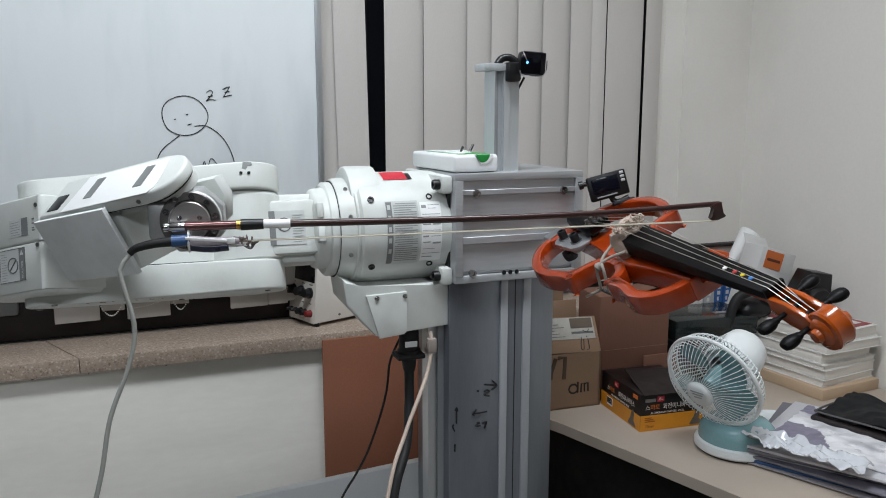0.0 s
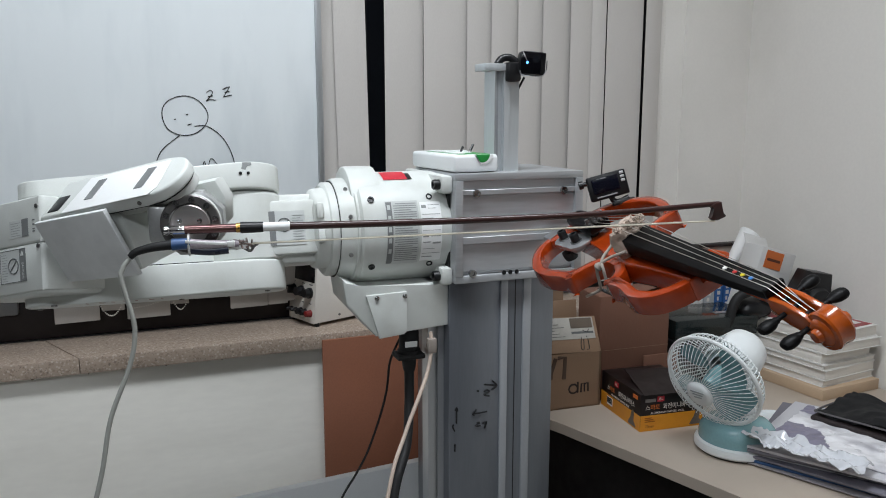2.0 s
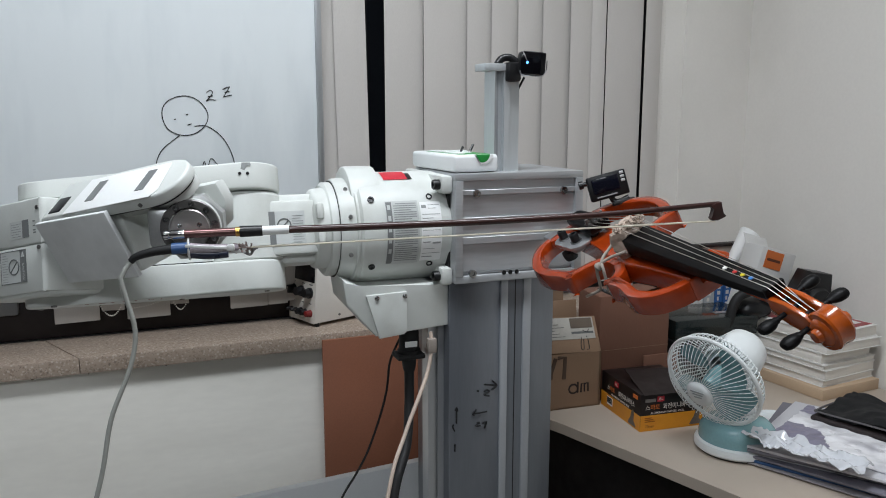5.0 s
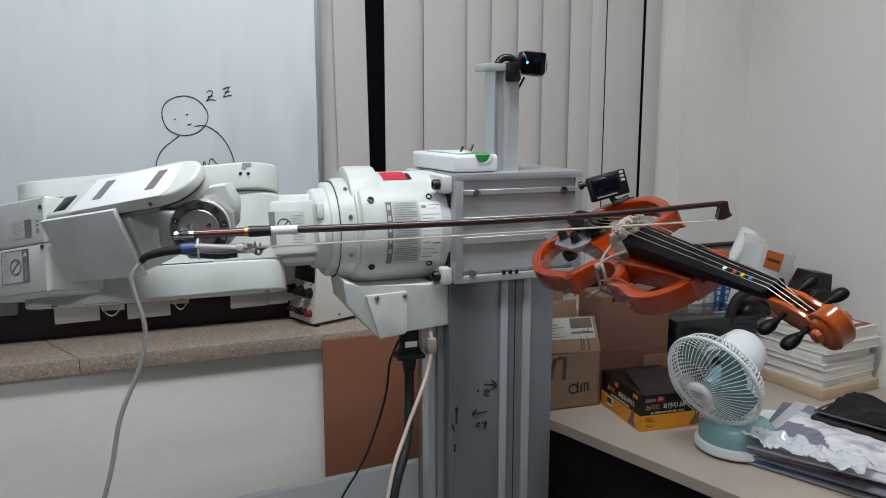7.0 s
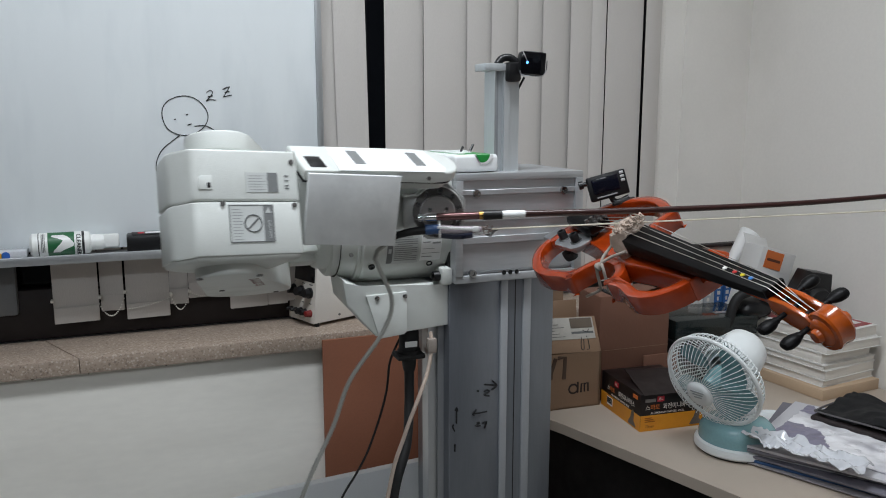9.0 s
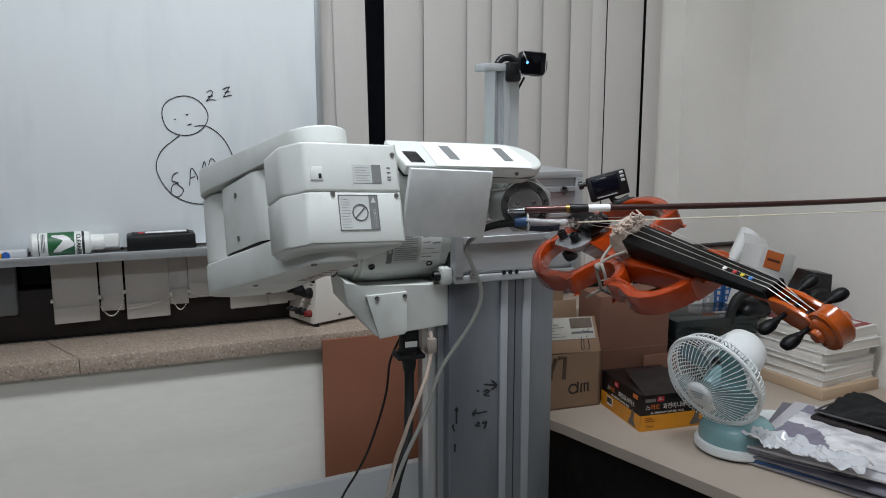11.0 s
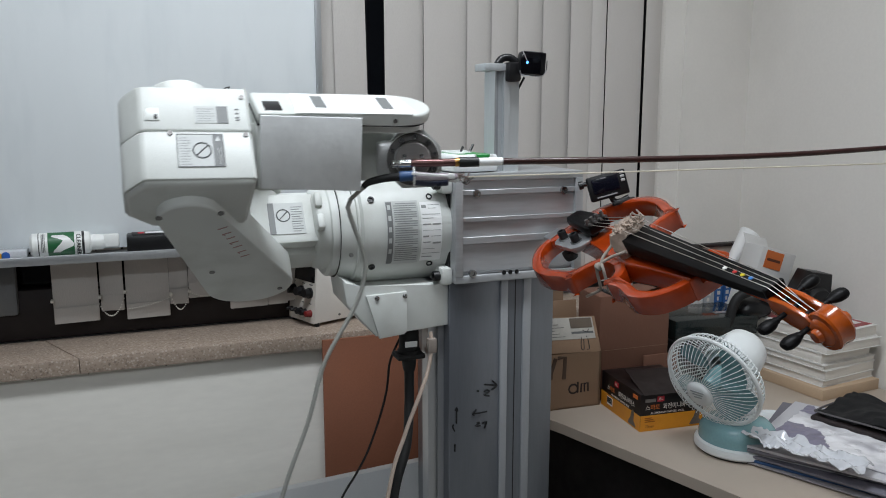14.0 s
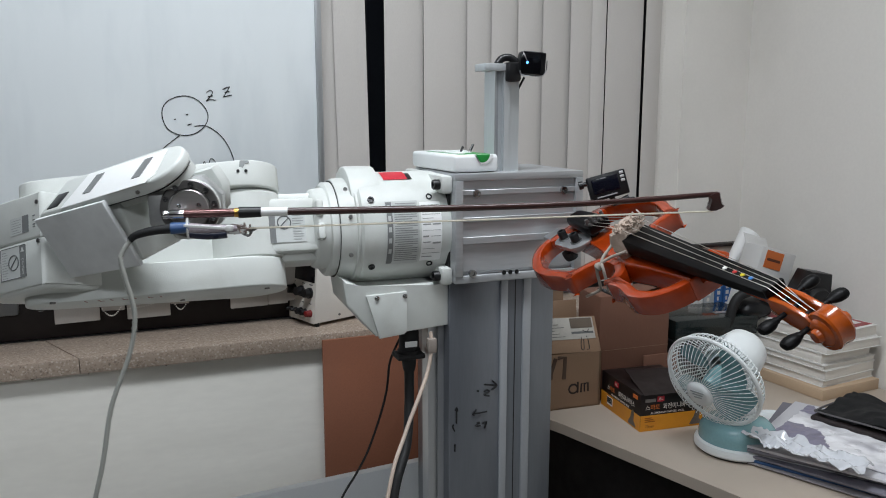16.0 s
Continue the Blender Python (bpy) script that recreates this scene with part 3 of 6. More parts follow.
for k in range(11):
    box(bm, 0.068, 0.085 - 0.004 * (k % 3 == 0), -0.0522, -0.0514, -0.026 + k * 0.0042, -0.0252 + k * 0.0042)
part("print_bars", bm, FINE_PRINT, sl)


def stadium(ra, rb, length, n=14, shift=-0.008):
    """Outline of a plate with round ends: radius ra at the origin, rb at x = -length."""
    return arc(shift, 0, ra, -90, 90, n) + arc(-length, 0, rb, 90, 270, n)


upper = part("upper_arm", prism(B(), stadium(0.066, 0.038, L1 - 0.008), -0.098, -0.05, 0.004, seg=3), ROBOT, robot)
bm = prism(B(), stadium(0.067, 0.04, L1 - 0.008), 0.06, 0.102, 0.003, seg=3)
for v in bm.verts:
    u = max(0.0, min(1.0, -v.co.x / L1))
    v.co.z -= (0.003 if v.co.z < 0.075 else 0.02) * u
part("upper_plate", bm, ROBOT, upper)
COLUMN = arc(-0.07, 0.014, 0.042, -90, 90, 14) + arc(-0.165, 0.014, 0.037, 90, 270, 14)
part("column_cover", prism(B(), COLUMN, -0.046, 0.054, 0.001), ROBOT, upper)
part("column_seam", prism(B(), [(x * 0.985 - 0.0018, 0.014 + (y - 0.014) * 0.97) for x, y in COLUMN], -0.0505, -0.0455), RUBBER, upper)
for zz in (-0.03, 0.034):
    part("screw", lathe(B(), [(0, -0.001), (0.0042, -0.001), (0.0042, 0.0016), (0.0024, 0.0018), (0.002, 0.0008), (0, 0.0008)], T(-0.112, 0.0535, zz) @ pose(0, 0, 0, -90, 0, 0), 14), STEEL_DARK, upper)
bm = B()
for k, (x, w, h) in enumerate(((-0.24, 0.014, 0.022), (-0.222, 0.012, 0.022), (-0.206, 0.012, 0.02), (-0.19, 0.012, 0.022), (-0.174, 0.014, 0.022), (-0.155, 0.012, 0.02), (-0.138, 0.012, 0.022))):
    prism(bm, [(x, -0.035), (x + 0.0022, -0.035), (x + 0.0052, -0.035 + h * 0.6), (x + 0.003, -0.035 + h * 0.6)], -0.0986, -0.0978, 0)
    if k % 2:
        prism(bm, [(x + 0.003, -0.0245), (x + w * 0.75, -0.0245), (x + w * 0.75, -0.0228), (x + 0.003, -0.0228)], -0.0986, -0.0978, 0)
part("maker_mark", bm, mat("faded_red_print", srgb(164, 132, 128), 0.6), upper, "faded red lettering as bars")
for x, y in ((-0.28, -0.04), (-0.1, 0.03), (0.02, -0.04), (-0.3, 0.03)):
    part("screw", lathe(B(), [(0, -0.0995), (0.004, -0.0995), (0.004, -0.097), (0, -0.097)], T(x, y, 0), 12), STEEL_DARK, upper)
part("grey_smudge", prism(B(), [(-0.012, 0.09), (-0.006, 0.088), (-0.003, 0.094), (0.004, 0.096), (0.003, 0.1), (-0.01, 0.1)], -0.0004, 0.0004, 0, Matrix.Translation((0, -0.0668, 0)) @ FACE), FINE_PRINT, upper, "grey rubbed smudge")
for x in (-0.014, -0.002):
    part("port", lathe(B(), [(0, 0), (0.0025, 0), (0.0025, 0.001), (0, 0.001)], T(x, -0.067, 0.083) @ pose(0, 0, 0, 90, 0, 0), 10), BLACK, upper)

ELBOW = [(0.07, -0.068)] + arc(0.069, -0.062, 0.006, -80, 0, 3) + [(0.075, 0.052), (-0.045, 0.052), (-0.076, 0.02), (-0.0775, -0.03), (-0.0765, -0.036), (-0.073, -0.0415), (-0.058, -0.0625), (-0.055, -0.0655), (-0.05, -0.0678)]
elbow = part("elbow_housing", prism(B(), ELBOW, -0.074, -0.0098, 0.0022), ROBOT, robot)
part("elbow_cover", prism(B(), ELBOW, -0.0088, 0.054, 0.0032, seg=3), ROBOT, elbow)
part("elbow_underside", prism(B(), [(0.067, -0.0655), (0.0725, -0.06), (0.0725, 0.05), (-0.044, 0.05), (-0.0735, 0.019), (-0.0755, -0.032), (-0.054, -0.063)], -0.0795, -0.05, 0.006, seg=4), ROBOT, elbow)
part("elbow_hub", lathe(B(), [(0, 0.05), (0.05, 0.05), (0.05, 0.057), (0.047, 0.059), (0, 0.059)], T(0, 0.005, 0), 32), ROBOT, elbow)
part("lug_frame", prism(B(), [(-0.049, 0.005), (-0.033, 0.005), (-0.033, 0.022), (-0.045, 0.022), (-0.049, 0.018)], -0.0006, 0.0006, 0.0003, Matrix.Translation((0, -0.0684, 0)) @ FACE), ROBOT, elbow)
part("lug_hole", box(B(), -0.039, -0.0345, -0.0694, -0.06, 0.0065, 0.0135, 0.001), BLACK, elbow)
lb = part("upper_label", box(B(), 0.008, 0.046, -0.0686, -0.0678, 0.002, 0.026), LABEL, elbow, "grey printed label")
part("label_field", box(B(), 0.034, 0.047, -0.0688, -0.068, 0.002, 0.026), LABEL_DARK, lb)
bm = B()
for k in range(6):
    box(bm, 0.011, 0.031 - 0.004 * (k % 3 == 1), -0.0688, -0.068, 0.0045 + k * 0.0034, 0.0052 + k * 0.0034)
part("print_bars", bm, FINE_PRINT, lb)
lb = part("warning_label", box(B(), -0.015, 0.038, -0.0686, -0.0678, -0.058, -0.014), LABEL, elbow, "grey warning label with a crossed circle")
part("label_field", box(B(), 0.026, 0.038, -0.0688, -0.068, -0.058, -0.014), LABEL_DARK, lb)
part("warning_sign", tube(tube(B(), [(0.013 + 0.0105 * math.cos(a * math.pi / 6), -0.0688, -0.036 + 0.0105 * math.sin(a * math.pi / 6)) for a in range(12)], 0.0009, 6, 1, True), [(0.006, -0.0688, -0.043), (0.02, -0.0688, -0.029)], 0.0009, 6, 1), INK, lb)
bm = B()
for k in range(11):
    box(bm, -0.012, 0.0 - 0.003 * (k % 3 == 1), -0.0688, -0.068, -0.0555 + k * 0.0036, -0.0548 + k * 0.0036)
part("print_bars", bm, FINE_PRINT, lb)
for zz in (0.006, 0.0095, 0.0155, 0.0215):  # faint maker's mark beside the small label
    part("faint_mark", box(B(), 0.056, 0.061, -0.0686, -0.068, zz, zz + 0.0016), LABEL_DARK, elbow)
for x0, x1, z0, z1, field in ((-0.0155, 0.0385, -0.0585, -0.0135, lb),):  # printed frame line
    bm = B()
    for a, b_, c, d in ((x0, x1, z0, z0 + 0.0008), (x0, x1, z1 - 0.0008, z1), (x0, x0 + 0.0008, z0, z1), (x1 - 0.0008, x1, z0, z1)):
        box(bm, a, b_, -0.069, -0.068, c, d)
    part("frame_line", bm, INK, field)
part("warning_triangle", prism(B(), [(0.0285, -0.0235), (0.0355, -0.0235), (0.032, -0.0165)], -0.0005, 0.0003, 0, Matrix.Translation((0, -0.0689, 0)) @ FACE), LABEL, lb)
text_part("lettering", "CAUTION", 0.005, LABEL, lb, T(0.0325, -0.0691, -0.0435) @ FACE @ pose(0, 0, 0, 0, 0, -90), "", 0.0001)
for x, z in ((0.066, 0.04), (-0.022, -0.012), (0.066, -0.014)):
    part("screw", lathe(B(), [(0, -0.002), (0.003, -0.002), (0.003, 0.001), (0, 0.001)], T(x, -0.0685, z) @ pose(0, 0, 0, 90, 0, 0), 12), STEEL_DARK, elbow)

fore = part("forearm", box(box(B(), 0.08, 0.208, -0.040, 0.045, -0.05, 0.04, 0.006), 0.068, 0.082, -0.035, 0.035, -0.035, 0.035, 0.003), ROBOT, robot)
part("back_fork", prism(B(), [(0.2, -0.045), (0.27, -0.04), (0.31, -0.02), (0.322, 0.01), (0.315, 0.036), (0.2, 0.036)], -0.046, -0.026, 0.006, Matrix(((1, 0, 0, 0), (0, 0, -1, 0), (0, 1, 0, 0), (0, 0, 0, 1)))), ROBOT, fore)
cover = part("front_cover", prism(B(), [(0.083, -0.047), (0.213, -0.053), (0.2125, 0.042), (0.083, 0.044)], -0.0035, 0.0035, 0.0008, Matrix.Translation((0, -0.0585, 0)) @ pose(0, 0, 0, 9, 0, 0) @ FACE), COVER, fore, "smooth grey card taped over the side")
SLOPE = T(0, -0.058, 0.047) @ pose(0, 0, 0, 25, 0, 0) @ T(0, 0.058, -0.047)
CAP = [(0.082, -0.058), (0.27, -0.058)] + arc(0.284, -0.022, 0.0365, -80, 80, 14) + [(0.27, 0.0145), (0.082, 0.0145)]
cap = part("top_cap", prism(B(), CAP, 0.031, 0.047, 0.004, SLOPE, 3), ROBOT, fore)
part("cap_gasket", prism(B(), [(0.084 + (x - 0.084) * 0.985, -0.018 + (y + 0.018) * 0.96) for x, y in CAP], 0.0291, 0.0315, 0.0, SLOPE), RUBBER, fore)
part("cap_body", prism(B(), [(0.084 + (x - 0.084) * 0.97, -0.012 + (y + 0.018) * 0.85) for x, y in CAP], 0.015, 0.0293, 0.002, SLOPE), ROBOT, fore)
pap = part("paper_sheet", prism(B(), [(0.128, -0.0592), (0.284, -0.0592), (0.292, -0.046), (0.282, 0.007), (0.133, 0.009)], 0.0472, 0.0484, 0.0003, SLOPE), PAPER, fore, "white paper sheet with dark windows taped on top")
for x in (0.165, 0.256):
    part("paper_window", prism(B(), [(x - 0.0075, -0.041), (x + 0.0075, -0.041), (x + 0.0075, -0.002), (x - 0.0075, -0.002)], 0.0482, 0.0492, 0.0, SLOPE), LABEL_DARK, pap, "dark grey window")
part("cable_port", box(B(), 0.092, 0.114, -0.05, -0.02, 0.0462, 0.0482, 0.001, SLOPE), BLACK, fore)
for x in (0.2, 0.262):
    part("cap_screw", lathe(B(), [(0, -0.001), (0.0028, -0.001), (0.0028, 0.0016), (0, 0.0016)], SLOPE @ T(x, -0.0583, 0.038) @ pose(0, 0, 0, 90, 0, 0), 10), STEEL_DARK, fore)

# wrist, in the space of the bow's grip: x along the bow, y away from the player's side
wrist = part("wrist", lathe(B(), [(0, -0.004), (0.036, -0.004), (0.0375, 0.0), (0.038, 0.03), (0.034, 0.045), (0, 0.047)], T(0.016, 0.026, 0.004) @ pose(0, 0, 0, -90, 0, 0), 36), ROBOT, robot)
part("wrist_housing", prism(B(), [(0.0435 * math.cos(math.radians(22.5 + 45 * k)), 0.0435 * math.sin(math.radians(22.5 + 45 * k))) for k in range(8)], -0.032, -0.003, 0.003, T(0.016, 0.026, 0.004) @ pose(0, 0, 0, 90, 0, 0)), mat("cast_grey_metal", srgb(186, 187, 186), 0.35, metal=0.5, vary=0.08), wrist)
part("wrist_link", box(B(), -0.035, 0.0, 0.02, 0.05, -0.02, 0.03, 0.006), mat("cast_grey_metal", srgb(186, 187, 186)), wrist)
wr_m = T(0.016, 0.024, 0.004) @ pose(0, 0, 0, 90, 0, 0)
part("flange_ring", lathe(B(), [(0.02, -0.004), (0.0365, -0.004), (0.0365, 0.004), (0.0355, 0.005), (0.0265, 0.005), (0.0255, 0.002), (0.02, 0.002)], wr_m, 40), STEEL_DARK, wrist)
part("flange_disc", lathe(B(), [(0, 0), (0.0245, 0), (0.0245, 0.008), (0.0235, 0.009), (0, 0.009)], wr_m, 36), mat("machined_steel", srgb(170, 166, 163), 0.38, metal=0.8, vary=0.1, scale=40, stretch=(0.1, 1, 1)), wrist)
for k in range(10):
    a = k * math.pi / 5 + 0.2
    part("flange_bolt", lathe(B(), [(0, 0), (0.0036, 0), (0.0036, 0.004), (0.002, 0.004), (0.0018, 0.002), (0, 0.002)], wr_m @ T(0.031 * math.cos(a), 0.031 * math.sin(a), 0.0045), 10), STEEL, wrist)
for dx in (-0.012, 0.012):
    part("disc_screw", lathe(B(), [(0, 0), (0.003, 0), (0.003, 0.002), (0.0016, 0.002), (0, 0.001)], wr_m @ T(dx, 0.005, 0.0088), 10), STEEL, wrist)

# ---------- the bow ----------
BL = 0.715
BOW_WOOD = mat("dark_bow_wood", srgb(56, 31, 28), 0.3, vary=0.15, coat=0.3, stretch=(0.1, 1, 1))
HAIR = mat("bow_hair", srgb(226, 218, 200), 0.5, vary=0.08, stretch=(0.05, 1, 1))
bow = thing("violin_bow", I4, "dark wooden violin bow clamped to the robot wrist", "violin bow")
part("stick", tube(B(), [(0.0, 0, 0), (0.1, 0, -0.0005), (0.25, 0, -0.003), (0.4, 0, -0.0045), (0.55, 0, -0.0035), (BL - 0.02, 0, 0.002), (BL, 0, 0.003)], 0.0045, 12, 6, False, (0.0052, 0.0033)), BOW_WOOD, bow)
part("silver_sleeve", rod(B(), (0.012, 0, 0), (0.078, 0, -0.0004), 0.0055, 14), mat("polished_brown_metal", srgb(104, 74, 72), 0.2, metal=0.6), bow, "shiny brown metal winding")
part("grip", rod(B(), (0.078, 0, -0.0004), (0.1055, 0, -0.0007), 0.0072, 14, 0.0066), BLACK, bow, "black leather grip")
part("brass_ring", rod(B(), (0.073, 0, -0.0004), (0.0785, 0, -0.0004), 0.006, 14), mat("brass", srgb(190, 150, 80), 0.3, metal=1.0), bow)
part("white_tape", rod(B(), (0.1055, 0, -0.0007), (0.138, 0, -0.001), 0.0056, 14), PAPER, bow, "white tape band")
part("end_button", lathe(B(), [(0, -0.014), (0.005, -0.013), (0.006, -0.009), (0.0045, -0.006), (0.006, -0.002), (0.006, 0.012), (0, 0.012)], pose(0, 0, 0, 0, 90, 0), 16), mat("bright_nickel", srgb(225, 225, 228), 0.12, metal=1.0), bow, "bright nickel end button")
part("hair_band", box(B(), 0.09, BL - 0.006, -0.0035, 0.0035, -0.0216, -0.0198, 0.0005), HAIR, bow)
bm = B()
prism(bm, [(BL - 0.014, 0.0005), (BL - 0.005, 0.005), (BL + 0.0025, 0.0055), (BL + 0.003, -0.005), (BL + 0.0045, -0.0105), (BL + 0.0095, -0.013), (BL + 0.008, -0.0155), (BL - 0.002, -0.0195), (BL - 0.01, -0.0195), (BL - 0.013, -0.0165), (BL - 0.0095, -0.0105), (BL - 0.008, -0.0035)], -0.0045, 0.0045, 0.001, FACE)
part("tip_head", bm, BOW_WOOD, bow)

# ---------- the violin ----------
VM = Matrix(((-0.07534, 0.87427, -0.47955, 0.6620), (-0.99667, -0.08103, 0.00885, 0.9426), (-0.03112, 0.47862, 0.87747, 1.1974), (0, 0, 0, 1)))
violin = thing("electric_violin", VM, "orange varnished open-frame electric violin bolted to the mount", "violin")


def ribbon(path, width, z0, z1, bevel=0.003, side=1):
    """A bar that follows an outline, its inner edge width metres inside it."""
    ps = [Vector((p.x, p.y)) for p in spline([(x, y, 0) for x, y in path], 5)]
    inner = []
    for i, p in enumerate(ps):
        d = (ps[min(i + 1, len(ps) - 1)] - ps[max(i - 1, 0)]).normalized()
        inner.append(p + side * width * Vector((-d.y, d.x)))
    bm = B()
    rows = [[bm.verts.new((a.x, a.y, z1)), bm.verts.new((b.x, b.y, z1)), bm.verts.new((b.x, b.y, z0)), bm.verts.new((a.x, a.y, z0))] for a, b in zip(ps, inner)]
    for r, q in zip(rows, rows[1:]):
        for k in range(4):
            bm.faces.new((r[k], r[(k + 1) % 4], q[(k + 1) % 4], q[k]))
    bm.faces.new(rows[0])
    bm.faces.new(list(reversed(rows[-1])))
    bmesh.ops.recalc_face_normals(bm, faces=bm.faces[:])
    es = [e for e in bm.edges if len(e.link_faces) == 2 and e.calc_face_angle(0) > 0.9]
    bmesh.ops.bevel(bm, geom=es, offset=bevel, segments=2, affect="EDGES", profile=0.5)
    return bm


LOWER = ((-0.225, 0.0), (-0.232, 0.045), (-0.212, 0.085), (-0.16, 0.114), (-0.115, 0.117), (-0.075, 0.106), (-0.052, 0.101), (-0.05, 0.085), (-0.045, 0.06), (-0.032, 0.046), (-0.005, 0.045))
UPPER = ((-0.008, 0.045), (0.012, 0.056), (0.022, 0.074), (0.031, 0.08), (0.055, 0.077), (0.095, 0.082), (0.128, 0.068), (0.146, 0.038), (0.15, 0.0))
ZT, ZB = -0.010, -0.040
for sgn in (1, -1):
    part("lower_bout", ribbon([(x, y * sgn) for x, y in LOWER], 0.0165, ZB, ZT, side=-sgn), ORANGE, violin)
    part("upper_bout", ribbon([(x, -y) for x, y in UPPER] if sgn < 0 else ((-0.008, 0.045), (0.02, 0.034), (0.06, 0.029), (0.1, 0.027), (0.135, 0.024), (0.15, 0.0)), 0.0165, ZB, ZT, side=-sgn), ORANGE, violin)
part("spine", prism(B(), [(-0.225, -0.02), (-0.09, -0.026), (-0.04, -0.036), (0.02, -0.036), (0.06, -0.027), (0.15, -0.022), (0.15, 0.022), (0.06, 0.027), (0.02, 0.036), (-0.04, 0.036), (-0.09, 0.026), (-0.225, 0.02)], -0.042, -0.008, 0.004), ORANGE, violin)
part("chin_bar", prism(B(), [(-0.215, -0.05), (-0.2, -0.055), (-0.185, -0.02), (-0.185, 0.02), (-0.2, 0.055), (-0.215, 0.05), (-0.222, 0.0)], -0.02, -0.006, 0.003), ORANGE, violin)
bm = B()
prism(bm, [(0.0, -0.001), (0.292, 0.001), (0.292, 0.011), (0.0, 0.022)], -1, 1, 0.0, FACE)
for v in bm.verts:
    v.co.y = (-0.0025 + math.copysign(0.0225 - 0.0095 * (v.co.x / 0.3), v.co.y))
bmesh.ops.bevel(bm, geom=bm.edges[:], offset=0.002, segments=2, affect="EDGES", profile=0.5)
part("fingerboard", bm, EBONY, violin)
part("neck", prism(B(), [(0.12, -0.001), (0.12, -0.03), (0.145, -0.032), (0.157, -0.012), (0.2, -0.008), (0.27, -0.009), (0.292, -0.016), (0.294, 0.001)], -0.0095, 0.0065, 0.004, FACE, 3), ORANGE, violin)
part("nut", box(B(), 0.289, 0.295, -0.0155, 0.0105, 0.003, 0.0145, 0.001), EBONY, violin)
for k, (x, c) in enumerate(((0.210, (235, 235, 230)), (0.228, (205, 45, 45)), (0.242, (225, 205, 40)), (0.256, (60, 140, 215)))):
    part("finger_dot", lathe(B(), [(0, 0.0), (0.0031, 0.0), (0.0028, 0.001), (0, 0.0012)], T(x, -0.003, 0.022 - 0.011 * x / 0.3) @ pose(0, 0, 0, 0, 2.1, 0), 14), mat("dot_%d" % k, srgb(*c), 0.5, bump=0), violin, ("white", "red", "yellow", "blue")[k] + " round finger sticker")
# peg box: two cheeks, floor and scroll
for y0, y1 in ((-0.0165, -0.0095), (0.0045, 0.0115)):
    part("pegbox_cheek", prism(B(), [(0.292, -0.016), (0.292, 0.004), (0.32, 0.004), (0.346, -0.002), (0.355, -0.008), (0.347, -0.028), (0.318, -0.022)], -y1, -y0, 0.0025, FACE), GOLDEN, violin)
part("pegbox_floor", prism(B(), [(0.292, -0.018), (0.292, -0.01), (0.325, -0.013), (0.347, -0.018), (0.347, -0.03), (0.32, -0.025)], -0.009, 0.013, 0.002, FACE), GOLDEN, violin)
bm = B()
SC = T(0.3635, -0.0025, -0.018) @ pose(0, 0, 0, 90, 0, 0)
lathe(bm, [(0, -0.0215), (0.006, -0.0215), (0.0075, -0.019), (0.008, -0.016), (0.012, -0.0155), (0.015, -0.0135), (0.016, -0.011), (0.021, -0.0105), (0.0225, -0.008), (0.021, 0), (0.0225, 0.008), (0.021, 0.0105), (0.016, 0.011), (0.015, 0.0135), (0.012, 0.0155), (0.008, 0.016), (0.0075, 0.019), (0.006, 0.0215), (0, 0.0215)], SC, 32)
part("scroll", bm, GOLDEN, violin)


def peg(x, z, sgn, tilt):
    m = T(x, -0.0025, z) @ pose(0, 0, 0, 90 * sgn, 0, 0) @ pose(0, 0, 0, 0, tilt, 0)
    part("peg", lathe(B(), [(0, -0.014), (0.0036, -0.014), (0.0042, 0.02), (0.0048, 0.029), (0.0068, 0.031), (0.0064, 0.033), (0.0088, 0.0365), (0.0108, 0.042), (0.0112, 0.048), (0.0102, 0.053), (0.0075, 0.0565), (0.003, 0.0575), (0, 0.058)], m @ Matrix.Diagonal((0.78, 0.55, 0.86, 1)), 20), EBONY, violin)


peg(0.316, -0.008, 1, 4)
peg(0.347, -0.016, 1, 4)
peg(0.300, -0.006, -1, -4)
peg(0.332, -0.012, -1, 6)
STRING = mat("string_steel", srgb(215, 210, 200), 0.3, metal=0.8, bump=0)
for k in range(4):
    yb, yn = -0.0165 + 0.011 * k, -0.0105 + 0.0055 * k
    part("string", tube(B(), [(-0.12, yb * 0.7, 0.016), (-0.004, yb, 0.0345), (0.292, yn, 0.0155), (0.328 + 0.008 * (k % 3), yn * 0.6, -0.006)], 0.00042, 5, 1), STRING, violin)
part("bridge", prism(B(), [(-0.02, -0.008), (-0.012, -0.008), (-0.01, 0.004), (0.01, 0.004), (0.012, -0.008), (0.02, -0.008), (0.019, 0.02), (0.021, 0.03), (0.012, 0.034), (0, 0.036), (-0.012, 0.034), (-0.021, 0.03), (-0.019, 0.02)], -0.002, 0.002, 0.0005, Matrix(((0, 0, 1, -0.006), (1, 0, 0, 0), (0, 1, 0, 0), (0, 0, 0, 1)))), mat("maple", srgb(205, 170, 120), 0.5), violin)
part("tailpiece", prism(B(), [(-0.205, -0.012), (-0.195, -0.016), (-0.12, -0.022), (-0.11, -0.018), (-0.11, 0.018), (-0.12, 0.022), (-0.195, 0.016), (-0.205, 0.012)], 0.0, 0.016, 0.005), EBONY, violin)
bm = B()
for k in range(4):
    rod(bm, (-0.118, -0.0135 + 0.009 * k, 0.016), (-0.118, -0.0135 + 0.009 * k, 0.027), 0.003, 10)
    rod(bm, (-0.128, -0.0135 + 0.009 * k, 0.016), (-0.105, -0.0135 + 0.009 * k, 0.02), 0.0025, 8)
part("fine_tuners", bm, STEEL_DARK, violin, "dark fine tuner screws")
